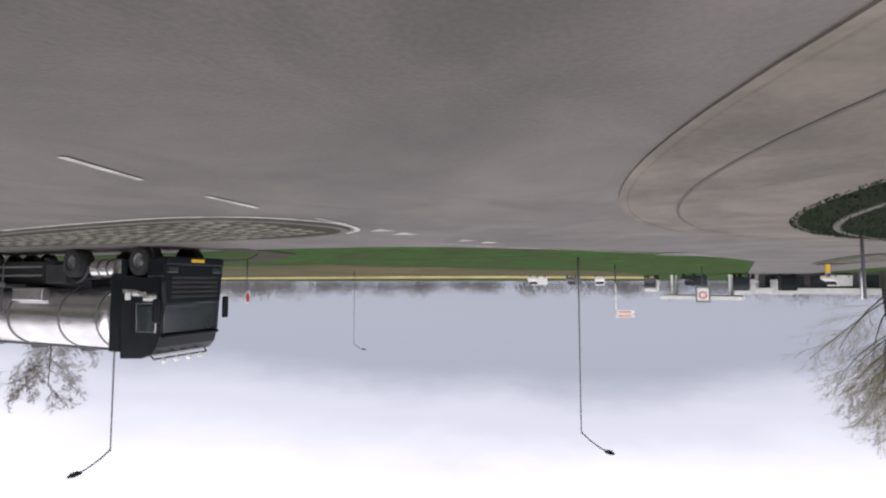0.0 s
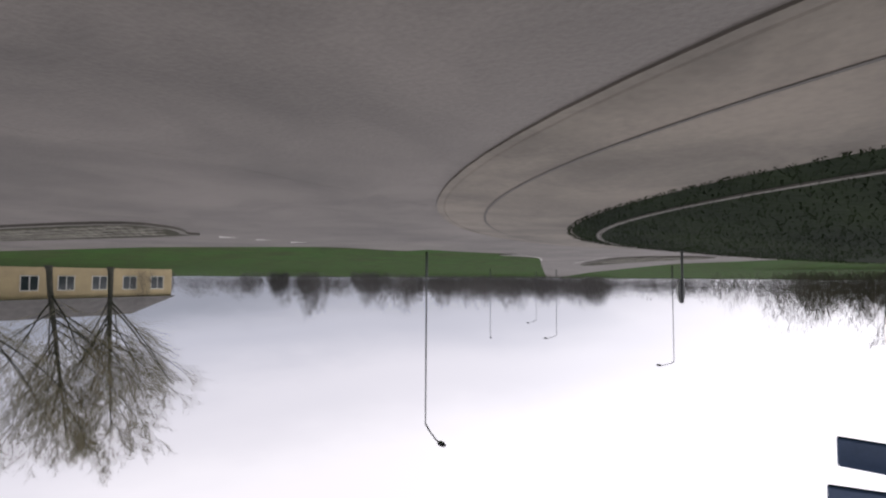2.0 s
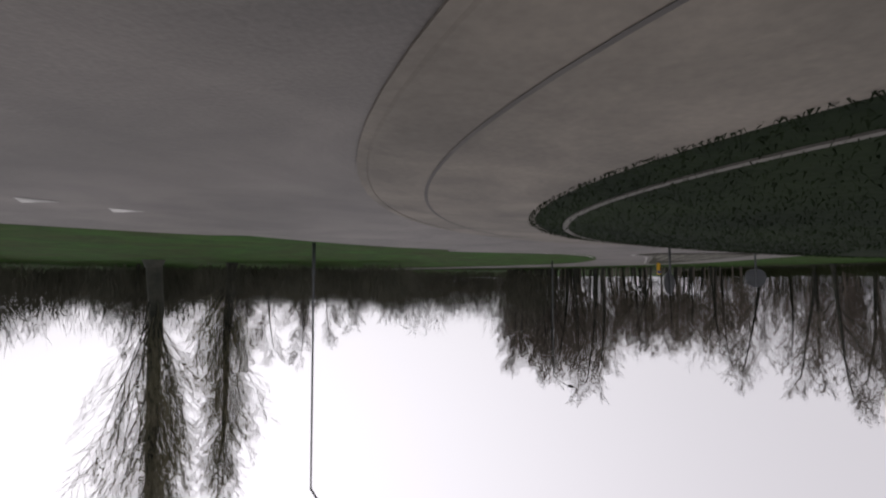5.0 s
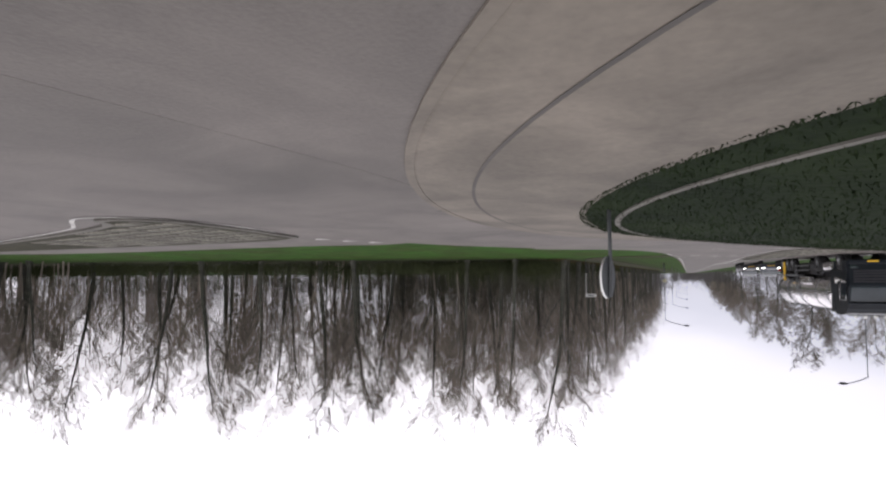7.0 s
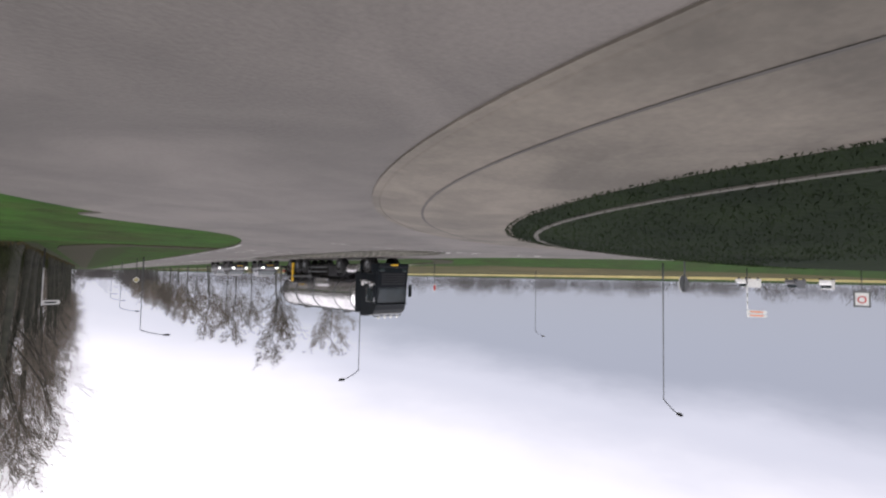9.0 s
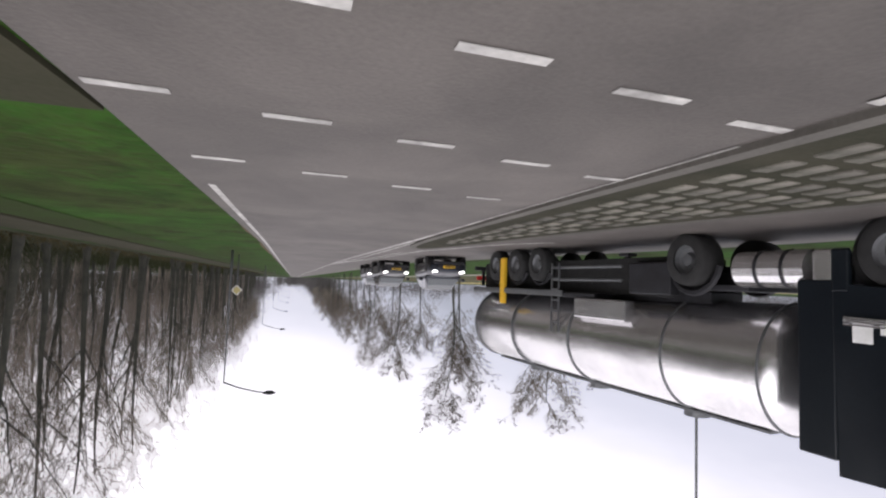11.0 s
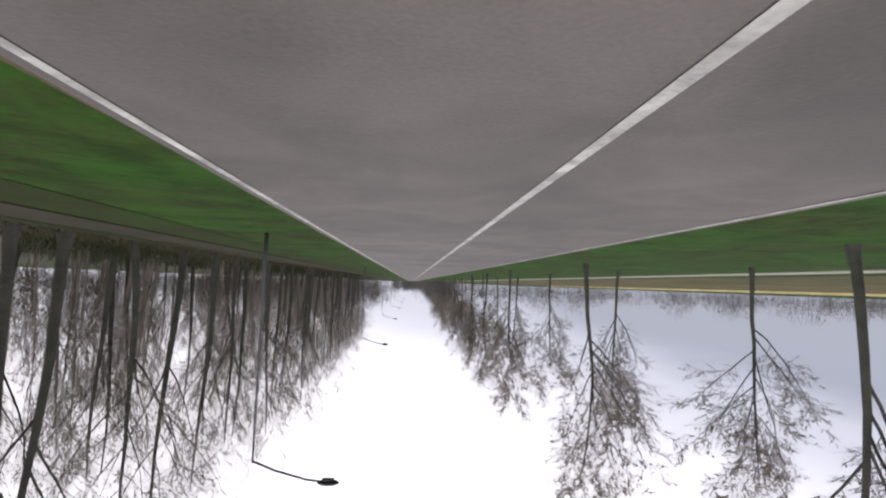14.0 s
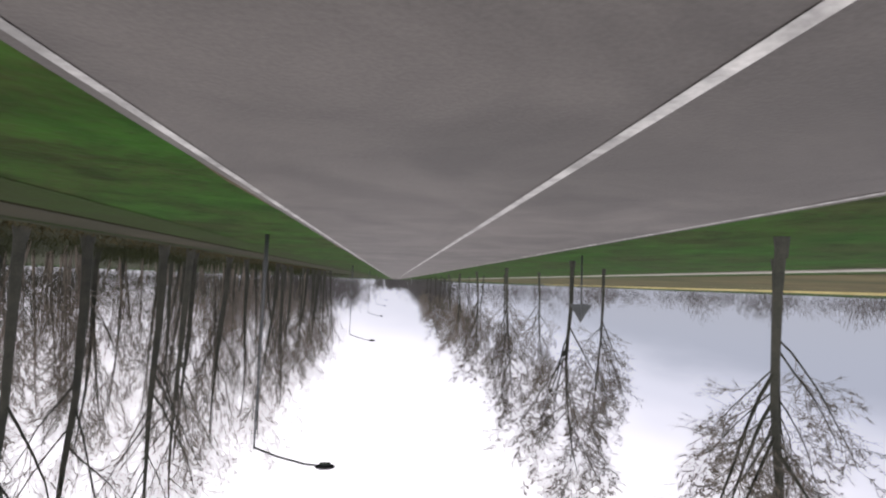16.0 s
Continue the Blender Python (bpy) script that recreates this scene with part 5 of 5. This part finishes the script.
    walk_board = part("walkway", bm, STEEL, tank)
    for yy in (6.0, 9.4, 12.6):
        bm = bmesh.new()
        tube(bm, [(0, yy, 3.72), (0, yy, 3.86)], [0.28, 0.28], 16)
        part("hatch", bm, STEEL, walk_board)
    # trailer frame and fittings
    for s in (-1, 1):
        for yy in (11.0, 12.35, 13.7):
            bm = bmesh.new()
            tube(bm, [(s * 1.06, yy + 0.6 * math.cos(radians(a)), 0.5 + 0.58 * math.sin(radians(a))) for a in range(25, 156, 13)], [0.055] * 11, 6)
            part("mudguard", bm, DARKSTEEL, ob)
        bm = bmesh.new()
        box(bm, s * 1.0 - 0.14, 5.7, 0.55, s * 1.0 + 0.14, 7.0, 1.25, 0.03)
        part("locker", bm, DARKSTEEL, ob, "dark side locker")
        bm = bmesh.new()
        tube(bm, [(s * 1.18, 7.2, 0.62), (s * 1.18, 10.2, 0.62)], [0.035, 0.035], 8)
        tube(bm, [(s * 1.18, 7.2, 0.95), (s * 1.18, 10.2, 0.95)], [0.035, 0.035], 8)
        part("side_guard", bm, STEEL, ob)
    bm = bmesh.new()
    box(bm, -0.5, 5.2, 1.15, 0.5, 15.4, 1.4, 0.03)
    box(bm, -1.2, 8.2, 1.28, 1.2, 15.4, 1.42, 0.03)
    part("trailer_frame", bm, DARKSTEEL, ob)
    for s in (-1, 1):
        for yy in (11.0, 12.35, 13.7):
            wheel(ob, s * 1.02, yy, 0.5, 0.38)
        bm = bmesh.new()
        box(bm, s * 1.22 - 0.03, 9.6, 1.24, s * 1.22 + 0.03, 15.3, 1.4, 0.02)
        part("side_rail", bm, STEEL, ob, "grey side rail")
        bm = bmesh.new()
        box(bm, s * 1.1 - 0.16, 7.0, 1.42, s * 1.1 + 0.16, 9.0, 1.92, 0.04)
        part("valve_box", bm, TANK, ob, "bright metal valve cabinet")
        bm = bmesh.new()
        box(bm, s * 1.2 - 0.05, 12.95, 0.26, s * 1.2 + 0.07, 13.22, 1.75, 0.02)
        part("yellow_post", bm, YELLOW, ob, "bright yellow post")
        lad = bmesh.new()
        for yy in (9.75, 10.1):
            box(lad, s * 1.22 - 0.02, yy, 0.5, s * 1.22 + 0.02, yy + 0.04, 2.4)
        for k in range(6):
            box(lad, s * 1.22 - 0.02, 9.75, 0.6 + 0.3 * k, s * 1.22 + 0.02, 10.14, 0.64 + 0.3 * k)
        part("ladder", lad, STEEL, ob)
        bm = bmesh.new()
        box(bm, s * 0.75 - 0.06, 7.4, 0.35, s * 0.75 + 0.06, 7.55, 1.2, 0.02)
        box(bm, s * 0.75 - 0.14, 7.3, 0.28, s * 0.75 + 0.14, 7.65, 0.36, 0.02)
        part("landing_leg", bm, DARKSTEEL, ob)
        bm = bmesh.new()
        box(bm, s * 0.9 - 0.2, 15.35, 0.85, s * 0.9 + 0.2, 15.42, 1.0, 0.01)
        part("tail_light", bm, RED, ob)
        # dark panel added to close the open view under the tank
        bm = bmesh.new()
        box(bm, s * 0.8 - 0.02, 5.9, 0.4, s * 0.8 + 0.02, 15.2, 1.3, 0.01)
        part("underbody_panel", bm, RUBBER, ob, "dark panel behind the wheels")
        bm = bmesh.new()
        tube(bm, [(s * 1.27, 0.3, 1.92), (s * 1.27, 0.32, 2.86), (s * 1.26, 1.3, 2.86), (s * 1.27, 1.34, 1.92), (s * 1.27, 0.3, 1.92)], [0.022] * 5, 6)
        part("window_trim", bm, TANK, cab, "chrome window surround")
        bm = bmesh.new()
        for k in range(3):
            tube(bm, [(s * 1.27, 0.3, 1.7 - 0.05 * k), (s * 1.275, 0.9, 1.74 - 0.06 * k), (s * 1.275, 1.3, 1.58 - 0.05 * k), (s * 1.27, 2.1, 1.56 - 0.05 * k)], [0.022] * 4, 6)
        part("chrome_strip", bm, TANK, cab, "curved chrome strips along the cab side")
    bm = bmesh.new()
    box(bm, -1.2, 15.3, 0.5, 1.2, 15.42, 0.65, 0.02)
    box(bm, -0.9, 15.32, 0.65, -0.8, 15.4, 1.2)
    box(bm, 0.8, 15.32, 0.65, 0.9, 15.4, 1.2)
    part("rear_bumper", bm, DARKSTEEL, ob)
    bm = bmesh.new()
    tube(bm, [(-1.0, 15.55, 1.7), (-1.0, 15.7, 2.0), (-1.0, 15.55, 2.25)], [0.12, 0.12, 0.1], 8)
    part("rear_lamp_box", bm, DARKSTEEL, ob)
    ob.matrix_basis = pose(x, y, 0.004, 0, 0, turn)
    return ob


lorry = tanker(-8.45, 15.6, -7.2)
lorry.scale = (1, 0.9, 1)


# ---- buildings far to the west
def tan_building():
    ob = thing("house", "long tan rendered building with a grey hipped roof", "building")
    L, D, H = 28.0, 10.0, 4.6
    bm = bmesh.new()
    box(bm, -L / 2, 0, -0.1, L / 2, D, H)
    part("wall", bm, WALLTAN, ob)
    bm = bmesh.new()
    e = [bm.verts.new(p) for p in ((-L / 2 - 0.5, -0.5, H), (L / 2 + 0.5, -0.5, H), (L / 2 + 0.5, D + 0.5, H), (-L / 2 - 0.5, D + 0.5, H), (-L / 2 + 4, D / 2, H + 3.2), (L / 2 - 4, D / 2, H + 3.2))]
    for f in ((0, 1, 5, 4), (1, 2, 5), (2, 3, 4, 5), (3, 0, 4), (3, 2, 1, 0)):
        bm.faces.new([e[i] for i in f])
    part("roof", bm, ROOFGREY, ob)
    for k in range(6):
        x = -L / 2 + 2.6 + 4.55 * k
        bm = bmesh.new()
        box(bm, x - 1.1, -0.06, 1.2, x + 1.1, 0.0, 3.4)
        win = part("window", bm, WHITE, ob, "white window frame")
        for s in (-1, 1):
            bm = bmesh.new()
            box(bm, x + s * 0.53 - 0.46, -0.09, 1.3, x + s * 0.53 + 0.46, -0.062, 3.3)
            part("pane", bm, GLASS, win)
    ob.matrix_basis = pose(-95.4, -48.5, 0, 0, 0, 97)
    return ob


tan_building()


def shed():
    ob = thing("shed", "long low building with a white fascia and glazed front", "building")
    bm = bmesh.new()
    box(bm, -15, 0, -0.1, 15, 8, 2.4)
    part("wall", bm, ROOFGREY, ob)
    bm = bmesh.new()
    box(bm, -15.4, -0.6, 2.4, 15.4, 8.4, 3.4, 0.05)
    part("fascia", bm, WHITE, ob, "white fascia band")
    for k in range(9):
        bm = bmesh.new()
        box(bm, -14 + 3.2 * k, -0.06, 0.3, -11.6 + 3.2 * k, 0.0, 2.2)
        part("window", bm, GLASS, ob)
    ob.matrix_basis = pose(-100, -22, 0, 0, 0, 97)


shed()


def canopy():
    ob = thing("filling_station", "white flat canopy on four columns", "filling station")
    bm = bmesh.new()
    box(bm, -7, -4, 4.0, 7, 4, 4.7, 0.05)
    part("roof", bm, WHITE, ob)
    for sx in (-5, 5):
        for sy in (-2.5, 2.5):
            bm = bmesh.new()
            box(bm, sx - 0.2, sy - 0.2, -0.1, sx + 0.2, sy + 0.2, 4.0, 0.02)
            part("column", bm, WHITE, ob)
    ob.matrix_basis = pose(-108, 2, 0, 0, 0, 95)


canopy()


def box_truck(x, y, turn, paint, label):
    ob = thing("box_truck", label, "truck", "parked trucks")
    bm = bmesh.new()
    box(bm, -1.2, 2.0, 0.95, 1.2, 8.0, 3.5, 0.05)
    part("cargo_box", bm, WHITE, ob)
    bm = bmesh.new()
    box(bm, -1.15, 0, 0.5, 1.15, 1.9, 2.8, 0.15)
    cab = part("cab", bm, paint, ob)
    bm = bmesh.new()
    box(bm, -1.0, -0.02, 1.6, 1.0, 0.05, 2.5, 0.02)
    part("windscreen", bm, GLASS, cab)
    bm = bmesh.new()
    box(bm, -0.5, 0.5, 0.6, 0.5, 7.8, 0.95, 0.02)
    part("chassis", bm, DARKSTEEL, ob)
    for s in (-1, 1):
        wheel(ob, s * 1.0, 1.2, 0.45, 0.3)
        wheel(ob, s * 1.0, 6.4, 0.45, 0.5)
    ob.matrix_basis = pose(x, y, 0, 0, 0, turn)


box_truck(-92, -4, 100, CARDARK, "white box truck with a dark blue cab, parked")
box_truck(-96, -11, 80, CABPAINT, "white box truck with a black cab, parked")
box_truck(-112, 12, 90, CARGREY, "white box truck with a grey cab, parked")


def parked_van(x, y, turn, paint, label):
    ob = thing("van", label, "van", "parked vans")
    bm = bmesh.new()
    loft(bm, [(0, [(-0.85, 0.4), (-0.9, 0.9), (0.9, 0.9), (0.85, 0.4)]), (0.9, [(-0.95, 0.3), (-0.9, 1.2), (0.9, 1.2), (0.95, 0.3)]), (1.6, [(-0.95, 0.3), (-0.85, 2.0), (0.85, 2.0), (0.95, 0.3)]), (4.9, [(-0.95, 0.3), (-0.86, 2.05), (0.86, 2.05), (0.95, 0.3)])])
    body = part("body", bm, paint, ob)
    bm = bmesh.new()
    box(bm, -0.8, 0.98, 1.28, 0.8, 1.5, 1.86, 0.02, Matrix.Identity(4))
    part("windscreen", bm, GLASS, body)
    for s in (-1, 1):
        wheel(ob, s * 0.85, 0.9, 0.32, 0.2)
        wheel(ob, s * 0.85, 4.0, 0.32, 0.2)
    ob.matrix_basis = pose(x, y, 0, 0, 0, turn)


for i, (x, y) in enumerate(((-100, 20), (-104, 27), (-99, 34), (-90, 4), (-97, -16), (-98, -26))):
    parked_van(x, y, 80 + 13 * i, (WHITE, CARGREY, WHITE, CARDARK, WHITE, CARGREY)[i], "parked light van standing on the forecourt" if i % 2 == 0 else "parked dark van standing on the forecourt")
